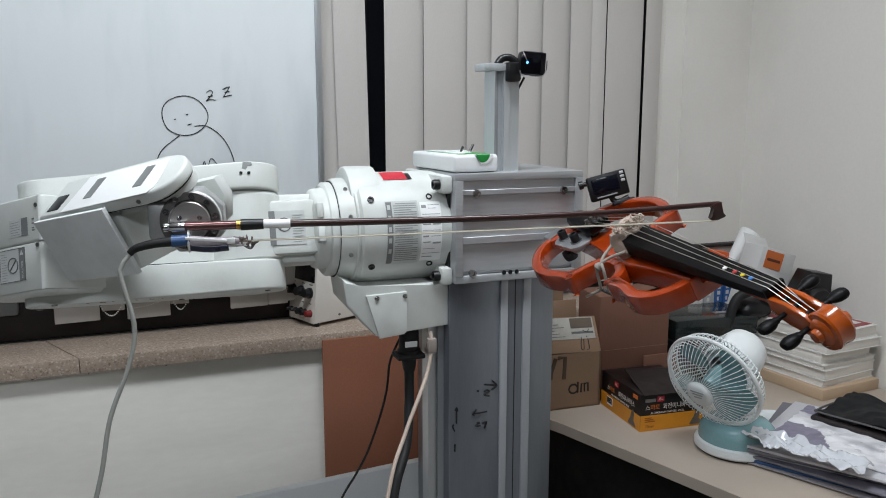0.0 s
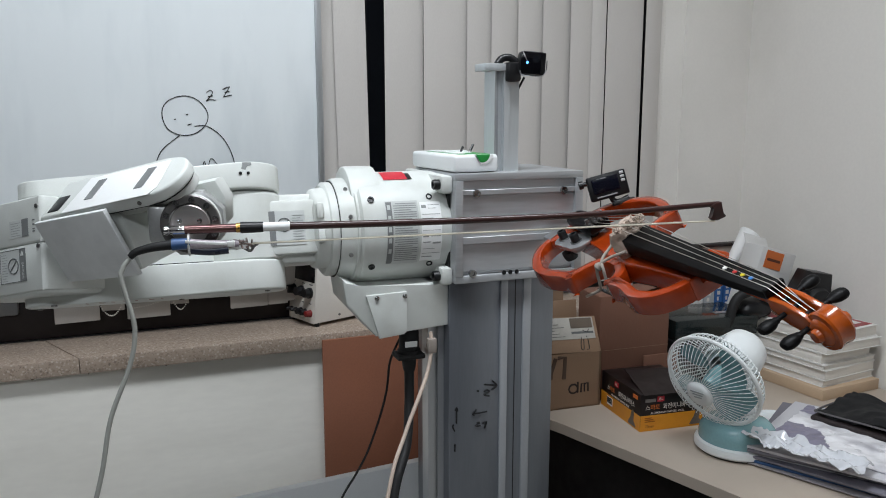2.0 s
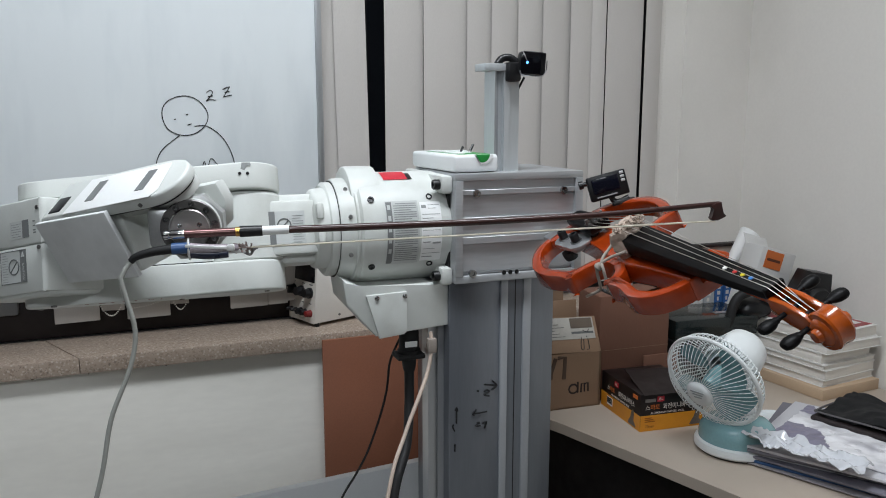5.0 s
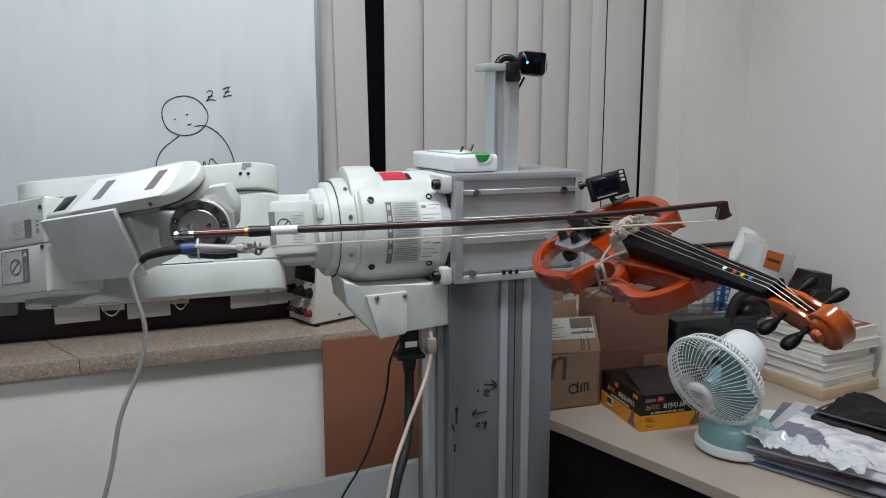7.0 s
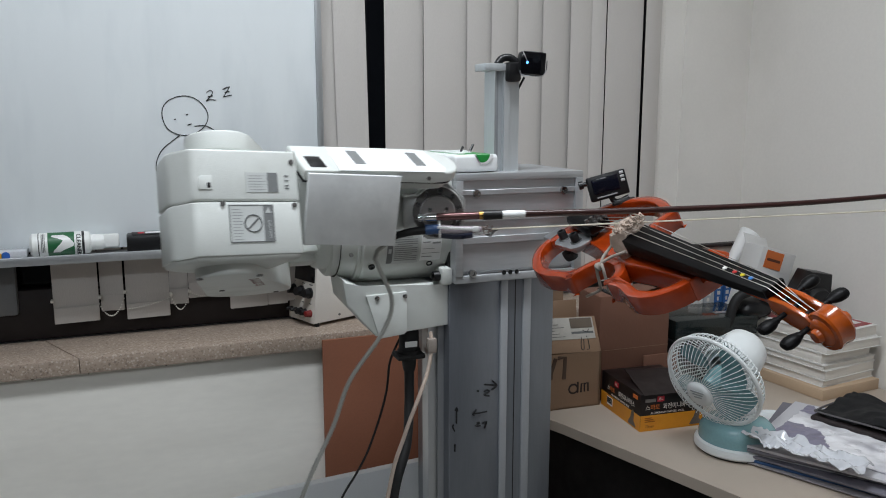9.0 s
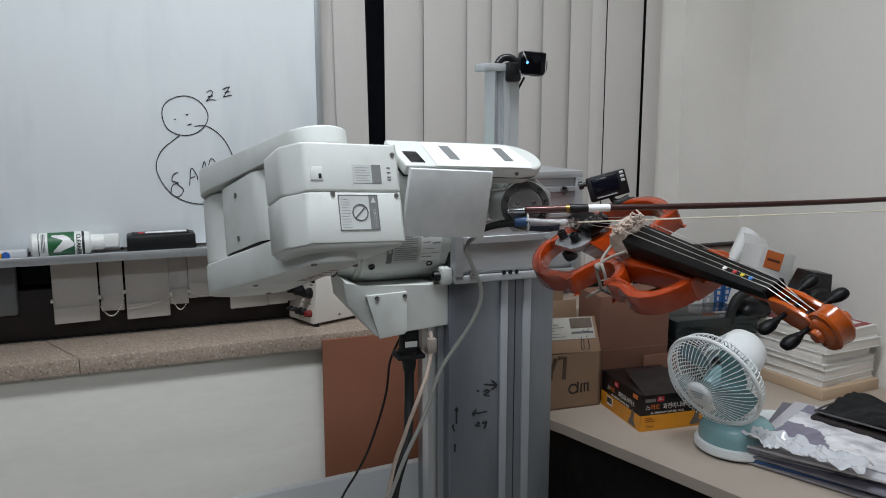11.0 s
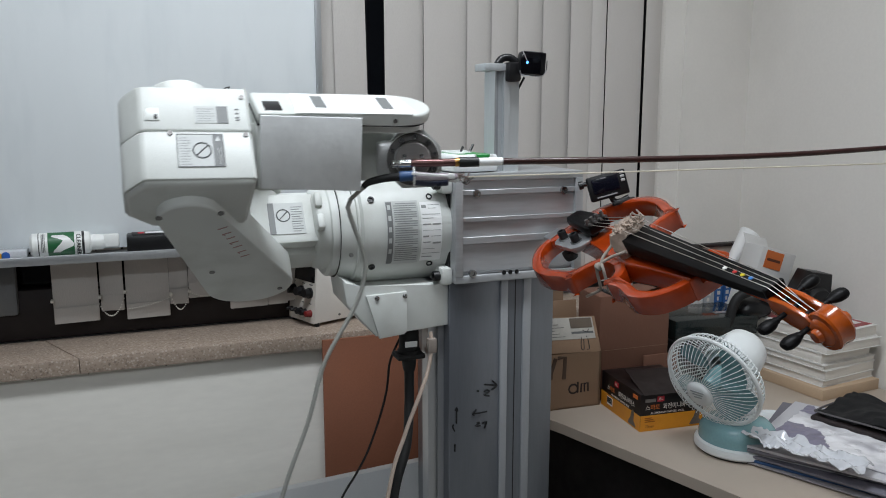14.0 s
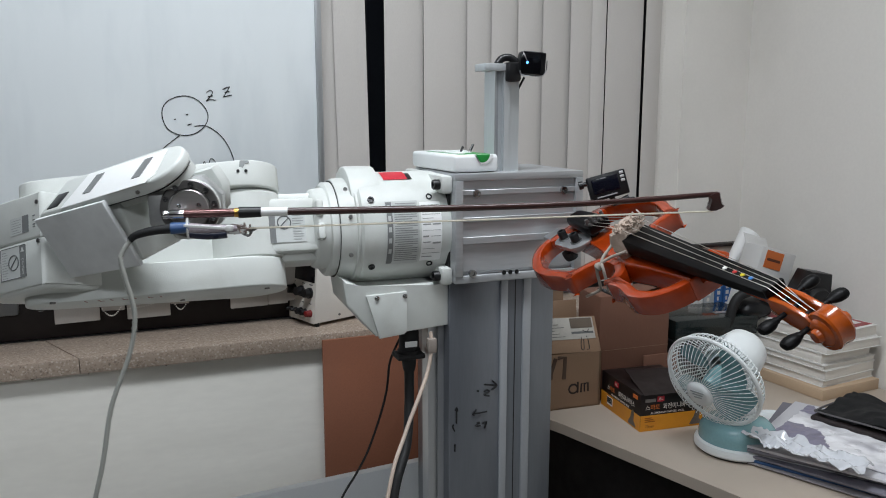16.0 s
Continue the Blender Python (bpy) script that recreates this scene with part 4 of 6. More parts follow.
# pale rag wound round the bridge
RAG = mat("pale_rag", srgb(182, 164, 150), 0.9, vary=0.12, scale=60, bump=0.4)
rng = random.Random(5)


def lump(cx, cy, cz, sx, sy, sz, seed, amp=0.35, sub=3, freq=60):
    bm = B()
    bmesh.ops.create_icosphere(bm, subdivisions=sub, radius=1)
    for v in bm.verts:
        d = v.co.normalized()
        k = 1 + amp * noise.noise(Vector((d.x * 2.2 + seed, d.y * 2.2, d.z * 2.2))) + amp * 0.5 * noise.noise(d * 6 + Vector((seed, 0, 0)))
        v.co = Vector((cx + d.x * sx * k, cy + d.y * sy * k, cz + d.z * sz * k))
    return bm


rag = part("rag", lump(-0.004, -0.022, 0.012, 0.014, 0.013, 0.026, 2.0), RAG, violin, "pale cloth rag tied round the bridge")
part("rag_fold", lump(-0.006, -0.004, 0.027, 0.014, 0.024, 0.013, 5.0, 0.4, 4), RAG, rag)
bm = B()
for k in range(16):
    y0 = -0.022 + 0.042 * rng.random()
    pts = [(-0.018 + 0.03 * rng.random(), y0 + 0.012 * (rng.random() - 0.5), 0.03 + 0.012 * rng.random()) for _ in range(5)]
    tube(bm, pts, 0.0012, 5, 4)
part("rag_threads", bm, RAG, rag)
CORD = mat("grey_cord", srgb(156, 147, 137), 0.8, vary=0.12, bump=0.3)
part("cord", tube(B(), [(0.02, -0.03, 0.01), (0.0, -0.05, 0.006), (-0.01, -0.068, -0.002), (-0.018, -0.072, -0.03), (-0.035, -0.07, -0.046), (-0.06, -0.085, -0.056)], 0.0023, 8, 6), CORD, violin, "grey cord lashed round the waist")
part("cord", tube(B(), [(-0.02, -0.03, 0.012), (-0.012, -0.056, 0.004), (0.004, -0.066, -0.004), (0.0, -0.07, -0.036), (-0.03, -0.06, -0.05)], 0.0022, 8, 6), CORD, violin, "grey cord lashed round the waist")
part("cord_knot", lump(-0.008, -0.066, 0.0, 0.006, 0.006, 0.006, 4.0, 0.3, 2), CORD, violin)
for k in range(3):
    part("lead", tube(B(), [(-0.04, -0.07, -0.045), (0.0, -0.06 + 0.01 * k, -0.055 - 0.004 * k), (0.05, -0.04 + 0.012 * k, -0.052), (0.09, -0.02, -0.05)], 0.0016, 6, 5), RUBBER, violin, "thin black lead")
# bolted plate
part("clamp_plate", prism(B(), arc(-0.168, -0.041, 0.019, 120, 300, 8) + arc(-0.15, -0.046, 0.012, 250, 290, 4) + arc(-0.13, -0.036, 0.021, -90, 100, 8), -0.008, -0.002, 0.0015), ALU, violin, "rounded aluminium clamp plate")
for x, y in ((-0.168, -0.042), (-0.132, -0.038)):
    part("washer", lathe(B(), [(0, -0.002), (0.0095, -0.002), (0.0095, 0.0005), (0, 0.0005)], T(x, y, 0), 20), STEEL, violin)
    part("socket_bolt", lathe(B(), [(0, 0), (0.0068, 0), (0.007, 0.001), (0.007, 0.0125), (0.0062, 0.0135), (0.0042, 0.0135), (0.0042, 0.007), (0, 0.007)], T(x, y, 0), 20), BLACK, violin)
part("wing_bracket", box(B(), -0.245, -0.12, -0.05, -0.02, -0.016, -0.0085, 0.002), ALU, violin, "aluminium bracket to the mount block")
part("bracket_knob", lathe(B(), [(0, -0.03), (0.01, -0.03), (0.012, -0.024), (0.012, -0.016), (0, -0.016)], T(-0.15, -0.05, 0), 16), BLACK, violin)

# ---------- clip-on tuner ----------
tun = thing("clip_tuner", look((0.735, 1.142, 1.262), (0.25, 0.1, 1.36), -16) , "black clip-on tuner with silver buttons, on the violin", "tuner")
part("body", box(B(), -0.033, 0.033, -0.021, 0.021, -0.006, 0.007, 0.003), BLACK, tun)
part("screen", box(B(), -0.019, 0.026, -0.010, 0.016, -0.0075, -0.0055, 0.001), mat("dark_display", srgb(14, 15, 26), 0.12, vary=0.05, bump=0), tun)
part("print_bar", box(B(), -0.012, 0.022, -0.0165, -0.0145, -0.0072, -0.0058), mat("silver_print", srgb(150, 150, 152), 0.5), tun)
for k in range(3):
    part("button", box(B(), -0.0295, -0.0225, 0.001 + 0.0065 * k, 0.0055 + 0.0065 * k, -0.0085, -0.005, 0.001), mat("silver_button", srgb(205, 205, 205), 0.35, metal=0.5), tun)
part("clip_arm", tube(B(), [(-0.002, -0.019, 0.004), (-0.004, -0.027, 0.004), (-0.012, -0.031, 0.002), (-0.03, -0.028, 0.0)], 0.005, 10, 4), BLACK, tun)
part("clip_jaw", box(B(), -0.038, 0.0, -0.036, -0.029, -0.006, 0.008, 0.002), BLACK, tun)
part("side_knob", lathe(B(), [(0, 0), (0.004, 0), (0.004, 0.006), (0.007, 0.007), (0.007, 0.014), (0, 0.014)], T(0.032, 0.012, 0.003) @ pose(0, 0, 0, 0, 90, 0), 16), BLACK, tun)
# ---------- webcam on its own post ----------
wp = thing("camera_post", T(0.58, 1.2575, 1.284), "short slotted aluminium extrusion upright with a cap plate", "post")
UPRIGHT = mat("pale_anodised_aluminium", srgb(205, 209, 211), 0.42, metal=0.6, vary=0.06, scale=6, fine=160, stretch=(1, 1, 0.15))
part("upright", prism(B(), [(-0.013, 0.0195), (-0.013, -0.0225), (-0.0115, -0.0225), (-0.0115, -0.012), (0.005, -0.012), (0.005, -0.0225), (0.0155, -0.0225), (0.0155, -0.019), (0.0345, -0.019), (0.0345, 0.0195)], 0.0, 0.168), UPRIGHT, wp)
part("slot_lip", box(B(), -0.0125, -0.0105, -0.0232, -0.0222, 0.0, 0.168), ALU, wp)
part("slot_back", box(B(), -0.004, -0.0015, -0.0128, -0.0118, 0.0, 0.168), ALU_STRIP, wp)
part("cap_plate", box(B(), -0.031, 0.032, -0.024, 0.0215, 0.168, 0.1805, 0.0015), UPRIGHT, wp)
wc = thing("webcam", T(0.6165, 1.235, 1.4605), "small black webcam with a blue light, clipped on the post", "webcam")
part("body", box(B(), -0.0225, 0.0225, -0.016, 0.012, -0.0205, 0.0195, 0.007, pose(0.012, -0.012, 0.004, 0, 4, -14), 3), BLACK, wc)
part("face_plate", box(B(), -0.021, 0.021, -0.0185, -0.014, -0.019, 0.018, 0.002, pose(0.012, -0.012, 0.004, 0, 4, -14)), mat("gloss_black", srgb(10, 10, 14), 0.08, vary=0.05, bump=0), wc)
tri = mat("chrome_trim", srgb(215, 215, 220), 0.2, metal=1.0)
mm = pose(0.012, -0.012, 0.004, 0, 4, -14)
part("chrome_edge", tube(B(), [mm @ Vector(p) for p in ((-0.022, -0.0175, -0.014), (-0.017, -0.019, -0.0205), (0.014, -0.019, -0.0205), (0.0225, -0.0175, -0.01), (0.0228, -0.0175, 0.006))], 0.0009, 6, 4), tri, wc)
part("chrome_edge", tube(B(), [mm @ Vector(p) for p in ((-0.02, -0.019, 0.018), (-0.015, -0.0195, 0.009), (-0.0115, -0.0195, 0.003))], 0.0009, 6, 3), tri, wc)
part("status_light", lathe(B(), [(0, 0), (0.0022, 0), (0.0018, 0.0012), (0, 0.0014)], mm @ T(-0.0105, -0.0183, 0.0) @ pose(0, 0, 0, 90, 0, 0), 12), mat("blue_light", (0.1, 0.35, 1.0, 1), 0.4, emit=3.0, bump=0), wc, "glowing blue status light")
part("lens", lathe(B(), [(0, 0), (0.006, 0), (0.006, 0.001), (0.005, 0.0012), (0, 0.0006)], mm @ T(0.004, -0.0183, 0.006) @ pose(0, 0, 0, 90, 0, 0), 20), GLASS_DARK, wc)
part("clip", tube(B(), [(-0.006, 0.0, 0.004), (-0.02, 0.004, 0.014), (-0.034, 0.006, 0.012), (-0.042, 0.006, 0.003)], 0.0065, 10, 5), BLACK, wc)
part("clip_foot", box(B(), -0.03, -0.006, -0.014, 0.014, -0.026, 0.006, 0.004), BLACK, wc)
part("lead", tube(B(), [(0.006, 0.0, -0.018), (-0.002, 0.006, -0.036), (-0.012, 0.02, -0.056), (-0.03, 0.03, -0.1), (-0.05, 0.04, -0.17)], 0.002, 8, 5), RUBBER, wc)
part("lead_end", tube(B(), [(-0.115, 0.035, -0.186), (-0.106, 0.03, -0.16), (-0.092, 0.035, -0.135)], 0.002, 8, 5), RUBBER, wc)

# ---------- white pad with green top ----------
pad = thing("teach_box", pose(0.4845, 1.21, 1.2845, 0, 0, 4), "white plastic handset with a green recessed top, lying down", "handset")
WSH = mat("white_plastic", srgb(236, 238, 238), 0.4, vary=0.02)
part("shell", box(B(), 0, 0.083, 0, 0.18, 0.001, 0.0298, 0.006, seg=4), WSH, pad)
GREEN = mat("green_plastic", srgb(36, 150, 66), 0.35, vary=0.08)
part("green_panel", box(B(), 0.014, 0.074, 0.012, 0.15, 0.0285, 0.0302, 0.001), GREEN, pad)
part("green_notch", prism(B(), arc(0.052, 0.03, 0.0135, 180, 360, 12), -0.004, 0.0012, 0.0006, FACE), GREEN, pad)
part("notch_rim", prism(B(), arc(0.0555, 0.03, 0.0165, 180, 360, 12) + arc(0.052, 0.03, 0.0138, 360, 180, 12), -0.004, 0.0016, 0.0003, FACE), WSH, pad)
for x0, x1, y0, y1 in ((0.016, 0.03, 0.02, 0.075), (0.034, 0.055, 0.045, 0.07), (0.016, 0.035, 0.09, 0.14), (0.045, 0.07, 0.09, 0.12)):
    part("key_block", box(B(), x0, x1, y0, y1, 0.0298, 0.0325, 0.001), WSH, pad)
part("stop_key", rod(B(), (0.058, 0.06, 0.03), (0.068, 0.066, 0.044), 0.0022, 8), BLACK, pad)

# ---------- clamp bundle on the bow ----------
clamp = thing("bow_clamp", I4, "taped sensor lead and zip ties binding the bow", "clamp")
part("black_plug", tube(B(), [(-0.054, -0.002, -0.03), (-0.046, -0.002, -0.024), (-0.025, -0.003, -0.019), (0.0, -0.003, -0.017)], 0.005, 12, 5, False, (0.0042, 0.0062)), RUBBER, clamp)
part("blue_connector", rod(B(), (-0.004, -0.003, -0.017), (0.018, -0.003, -0.0165), 0.0075, 14, 0.007), mat("blue_plastic", srgb(52, 84, 130), 0.35), clamp)
part("clear_sleeve", tube(B(), [(0.014, -0.003, -0.017), (0.035, -0.003, -0.019), (0.06, -0.002, -0.02), (0.075, -0.001, -0.02)], 0.006, 12, 4, False, (0.0068, 0.0045)), mat("milky_tape", srgb(175, 165, 172), 0.25, vary=0.2, scale=60, bump=0.3), clamp)
part("dark_core", tube(B(), [(0.016, -0.002, -0.024), (0.04, -0.002, -0.027), (0.062, -0.001, -0.026)], 0.006, 10, 4), mat("navy_tape", srgb(38, 42, 62), 0.3, vary=0.2), clamp)
TIE = mat("nylon_tie", srgb(228, 228, 226), 0.4)
part("zip_tie", box(B(), 0.014, 0.066, -0.0125, -0.0105, -0.0135, -0.0100, 0.0005, pose(0, 0, 0, 0, 6, 0)), TIE, clamp)
part("zip_tie_loop", tube(B(), [(0.016, 0.009 * math.cos(a * math.pi / 5), -0.018 + 0.0135 * math.sin(a * math.pi / 5)) for a in range(10)], 0.0016, 6, 1, True), TIE, clamp)
part("tie_head", box(B(), 0.062, 0.071, -0.014, -0.0085, -0.022, -0.0145, 0.001), TIE, clamp)
part("frog", box(B(), 0.05, 0.085, -0.004, 0.004, -0.027, -0.019, 0.0015), PAPER, clamp, "white hair block")
bm = B()
for k in range(9):
    pts = [(0.062 + 0.03 * rng.random(), -0.006 + 0.012 * rng.random(), -0.029 + 0.014 * rng.random()) for _ in range(4)]
    tube(bm, pts, 0.0012, 5, 4)
part("wire_twist", bm, mat("twisted_wire", srgb(150, 135, 128), 0.4, metal=0.5), clamp)
part("hook", tube(B(), [(0.078, 0, -0.024), (0.088, 0, -0.03), (0.093, 0, -0.024), (0.098, 0, -0.0215)], 0.0018, 6, 4), STEEL_DARK, clamp)

# ---------- hanging lead, in short stiff links ----------
LEAD = mat("grey_cable", srgb(158, 159, 153), 0.5, vary=0.0, bump=0.0)
lead = thing("hanging_cable", I4, "grey cable hanging from the robot wrist", "cable")
LINK = 0.0115
LINKS = []
for k in range(60):
    bm = B()
    lathe(bm, [(0, -0.0034), (0.0022, -0.0026), (0.003, -0.0002), (0.003, 0.0006), (0.003, LINK - 0.0006), (0.003, LINK + 0.0002), (0.0022, LINK + 0.0026), (0, LINK + 0.0034)], pose(0, 0, 0, 180, 0, 0), 12)
    LINKS.append(part("cable_link", bm, LEAD, lead))

# ---------- plug and leads under the robot base ----------
pl = thing("power_plug", T(0.421, 1.262, 1.014), "black power connector with leads hanging under the robot base", "connector")
part("plug_body", lathe(B(), [(0, 0), (0.017, 0), (0.0175, -0.035), (0.02, -0.036), (0.02, -0.042), (0.014, -0.043), (0.012, -0.065), (0.010, -0.075), (0, -0.075)], I4, 24), RUBBER, pl)
part("collar", box(B(), -0.026, 0.024, -0.02, 0.02, -0.051, -0.042, 0.003), RUBBER, pl)
part("rating_label", box(B(), -0.013, 0.009, -0.0186, -0.0172, -0.028, -0.018, 0.0004), PAPER, pl)
part("thick_lead", tube(B(), [(0, 0, -0.06), (-0.004, -0.01, -0.14), (-0.02, -0.04, -0.2), (-0.06, -0.09, -0.27), (-0.1, -0.14, -0.5), (-0.12, -0.14, -1.008)], 0.008, 12, 6, False, (0.0088, 0.0072)), RUBBER, pl)
part("thin_lead", tube(B(), [(0.004, 0.024, -0.003), (-0.008, 0.028, -0.025), (-0.026, 0.028, -0.0645), (-0.033, 0.028, -0.116), (-0.047, 0.028, -0.167), (-0.07, 0.028, -0.227), (-0.092, 0.028, -0.266), (-0.1185, 0.028, -0.307), (-0.148, 0.026, -0.38), (-0.19, 0.01, -0.62), (-0.195, 0, -1.01)], 0.0022, 8, 6), RUBBER, pl)
part("beige_lead", tube(B(), [(0.022, -0.05, 0.005), (0.022, -0.054, -0.02), (0.012, -0.062, -0.06), (-0.012, -0.08, -0.1), (-0.042, -0.1, -0.15), (-0.08, -0.135, -0.222), (-0.125, -0.17, -0.45), (-0.1, -0.17, -1.01)], 0.0033, 10, 6), mat("beige_cable", srgb(196, 178, 164), 0.5, vary=0.04), pl)
part("clear_clip", box(B(), 0.015, 0.03, -0.06, -0.045, -0.03, -0.005, 0.002), mat("cloudy_plastic", srgb(150, 140, 132), 0.3), pl)

# ---------- power supply on the sill ----------
psu = thing("power_supply", pose(0.353, 1.738, 0.9, 0, 0, -68), "cream bench power supply with dark display and knobs, on the sill", "power supply")
CREAM = mat("cream_metal", srgb(222, 216, 208), 0.45, vary=0.04)
YZ = Matrix(((0, 0, 1, 0), (1, 0, 0, 0), (0, 1, 0, 0), (0, 0, 0, 1)))
part("case", prism(B(), [(0.0, 0.008), (0.17, 0.008), (0.17, 0.1), (0.13, 0.15), (0.012, 0.15)], -0.108, 0.0, 0.003, YZ), CREAM, psu)
LEANF = pose(0, 0, 0.008, -5, 0, 0)
part("display", box(B(), -0.102, -0.006, -0.0015, 0.004, 0.094, 0.138, 0.001, LEANF), mat("display_dark", srgb(20, 18, 22), 0.15, bump=0), psu)
for x in (-0.09, -0.056, -0.022):
    part("knob", lathe(B(), [(0, 0), (0.0125, 0), (0.0125, 0.005), (0.0105, 0.006), (0.0098, 0.018), (0, 0.0185)], LEANF @ T(x, 0, 0.069) @ pose(0, 0, 0, 90, 0, 0), 20), BLACK, psu)
for x, c in ((-0.094, BLACK), (-0.076, BLACK), (-0.056, BLACK), (-0.038, BLACK), (-0.018, mat("red_terminal", srgb(120, 30, 30), 0.4))):
    big = 0.005 if x < -0.07 else 0.0085
    part("terminal", lathe(B(), [(0, 0), (big, 0), (big * 0.9, 0.006), (big * 0.8, 0.014), (big * 0.5, 0.016), (0, 0.016)], LEANF @ T(x, 0, 0.022) @ pose(0, 0, 0, 90, 0, 0), 14), c, psu)
for x in (-0.09, -0.05, -0.02):
    part("print_bar", box(B(), x - 0.006, x + 0.006, -0.0008, 0.002, 0.087, 0.089, 0, LEANF), INK, psu)
    part("print_bar", box(B(), x - 0.005, x + 0.005, -0.0008, 0.002, 0.043, 0.045, 0, LEANF), INK, psu)
for x, y in ((-0.1, 0.012), (-0.008, 0.012), (-0.1, 0.155), (-0.008, 0.155)):
    part("foot", lathe(B(), [(0, 0), (0.006, 0), (0.006, 0.009), (0, 0.009)], T(x, y, 0), 12), RUBBER, psu)
part("side_screw", lathe(B(), [(0, 0), (0.003, 0), (0.003, 0.001), (0, 0.001)], T(0.0, 0.07, 0.02) @ pose(0, 0, 0, 0, 90, 0), 10), STEEL_DARK, psu)

# ---------- things on the whiteboard tray ----------
BS = 1.16
bot = thing("cleaner_bottle", pose(-0.212, 1.758, 1.1205, 0, 90, 3) @ Matrix.Scale(BS, 4), "white spray cleaner bottle with green label, lying in the tray", "bottle")
WP = mat("white_bottle", srgb(232, 233, 230), 0.35, vary=0.02)
part("flask", lathe(B(), [(0, 0), (0.016, 0.0), (0.0205, 0.004), (0.0205, 0.088), (0.019, 0.094), (0.0135, 0.097), (0.0135, 0.1)], I4, 28), WP, bot)


def band(name, z0, z1, a0, a1, material, parent, r=0.0208, label=""):
    bm = B()
    n = 12
    rows = []
    for i in range(n + 1):
        a = math.radians(a0 + (a1 - a0) * i / n)
        rows.append((bm.verts.new((r * math.cos(a), r * math.sin(a), z0)), bm.verts.new((r * math.cos(a), r * math.sin(a), z1))))
    for p, q in zip(rows, rows[1:]):
        bm.faces.new((p[0], p[1], q[1], q[0]))
    return part(name, bm, material, parent, label)


DG = mat("label_green", srgb(30, 96, 56), 0.45, vary=0.06)
band("green_label", 0.028, 0.07, 150, 330, DG, bot, 0.0208, "dark green label")
band("black_stripe", 0.013, 0.0145, 140, 340, BLACK, bot)
band("black_stripe", 0.082, 0.086, 140, 340, BLACK, bot)
bm = B()
rows = []
for a, z0, z1 in ((214, 0.035, 0.052), (224, 0.034, 0.059), (234, 0.044, 0.062), (244, 0.052, 0.065), (254, 0.05, 0.068), (264, 0.047, 0.0695), (274, 0.043, 0.068), (284, 0.04, 0.06), (294, 0.037, 0.052), (304, 0.036, 0.047)):
    a = math.radians(a)
    rows.append((bm.verts.new((0.0211 * math.cos(a), 0.0211 * math.sin(a), z0)), bm.verts.new((0.0211 * math.cos(a), 0.0211 * math.sin(a), z1))))
for p, q in zip(rows, rows[1:]):
    bm.faces.new((p[0], p[1], q[1], q[0]))
part("wiping_picture", bm, WP, bot, "white wiping shape on the label")
for k in range(3):
    band("print_bar", 0.018 + 0.0022 * k, 0.0192 + 0.0022 * k, 200, 300, INK, bot, 0.021)
cl = text_part("lettering", "CLEANER", 0.0098, BLACK, bot, T(0, 0, 0.0765), "black lettering")
for v in cl.data.vertices:  # wrap it round the flask
    a, z = v.co.x / 0.021, v.co.y
    v.co = ((0.0212 + v.co.z) * math.sin(a), -(0.0212 + v.co.z) * math.cos(a), z)
part("spray_neck", lathe(B(), [(0.0135, 0.098), (0.014, 0.1), (0.014, 0.115), (0.012, 0.118), (0, 0.118)], I4, 20), WP, bot)
part("spray_head", box(B(), -0.013, 0.01, -0.009, 0.009, 0.116, 0.143, 0.004), WP, bot, "white spray head")
case = thing("marker_case", pose(0.036, 1.757, 1.0965, 0, 0, 1) @ Matrix.Diagonal((1.03, 1, 1.22, 1)), "black plastic case with white label, lying in the tray", "case")
part("body", box(B(), -0.066, 0.066, -0.026, 0.03, 0, 0.03, 0.004), BLACK, case)
part("lid_recess", box(B(), -0.056, 0.056, -0.018, 0.022, 0.029, 0.0318, 0.001), RUBBER, case)
part("label", box(B(), -0.03, 0.05, -0.008, 0.008, 0.0315, 0.033, 0.0004), PAPER, case, "white printed label")
part("red_mark", box(B(), -0.044, -0.032, -0.006, 0.006, 0.0315, 0.033, 0.0004), RED, case)
mk = thing("marker_pack", pose(-0.262, 1.757, 1.0965), "clear packet of coloured stickers lying in the tray", "packet")
part("sleeve", box(B(), -0.06, 0.045, -0.02, 0.02, 0, 0.018, 0.003), mat("cloudy_sleeve", srgb(190, 192, 196), 0.2, vary=0.1, scale=50), mk)
for x, c in ((-0.02, (40, 90, 170)), (-0.006, (220, 170, 40)), (0.008, (40, 130, 90)), (-0.034, (200, 60, 60))):
    part("sticker", lathe(B(), [(0, 0), (0.008, 0), (0.008, 0.0006), (0, 0.0006)], T(x, -0.0202, 0.009) @ pose(0, 0, 0, 90, 0, 0), 14), mat("sticker_%d" % c[0], srgb(*c), 0.5), mk)

# ---------- things on the desk ----------
DZ = 0.7302
# both cardboard tones are darkened to hold the shade of violin and post
CARD = mat("shaded_brown_cardboard", srgb(112, 76, 60), 0.8, vary=0.05, scale=12, fine=250, bump=0.12, stretch=(1, 1, 0.3))
CARD2 = mat("shaded_pale_cardboard", srgb(142, 115, 92), 0.8, vary=0.05, scale=12, fine=250, bump=0.12)
PRINT_BROWN = mat("brown_print", srgb(40, 28, 26), 0.7, bump=0)

# carton with open flaps
c1 = thing("cardboard_box", pose(0.868, 1.475, DZ, 0, 0, -3), "pale open cardboard box with dark printed logo shapes", "cardboard box")
bm = B()
box(bm, -0.11, 0.078, 0.0, 0.005, 0, 0.127)
box(bm, -0.11, -0.105, 0.0, 0.2, 0, 0.127)
box(bm, 0.073, 0.078, 0.0, 0.2, 0, 0.127)
box(bm, -0.11, 0.078, 0.195, 0.2, 0, 0.235)
box(bm, -0.11, 0.078, 0.0, 0.2, 0, 0.004)
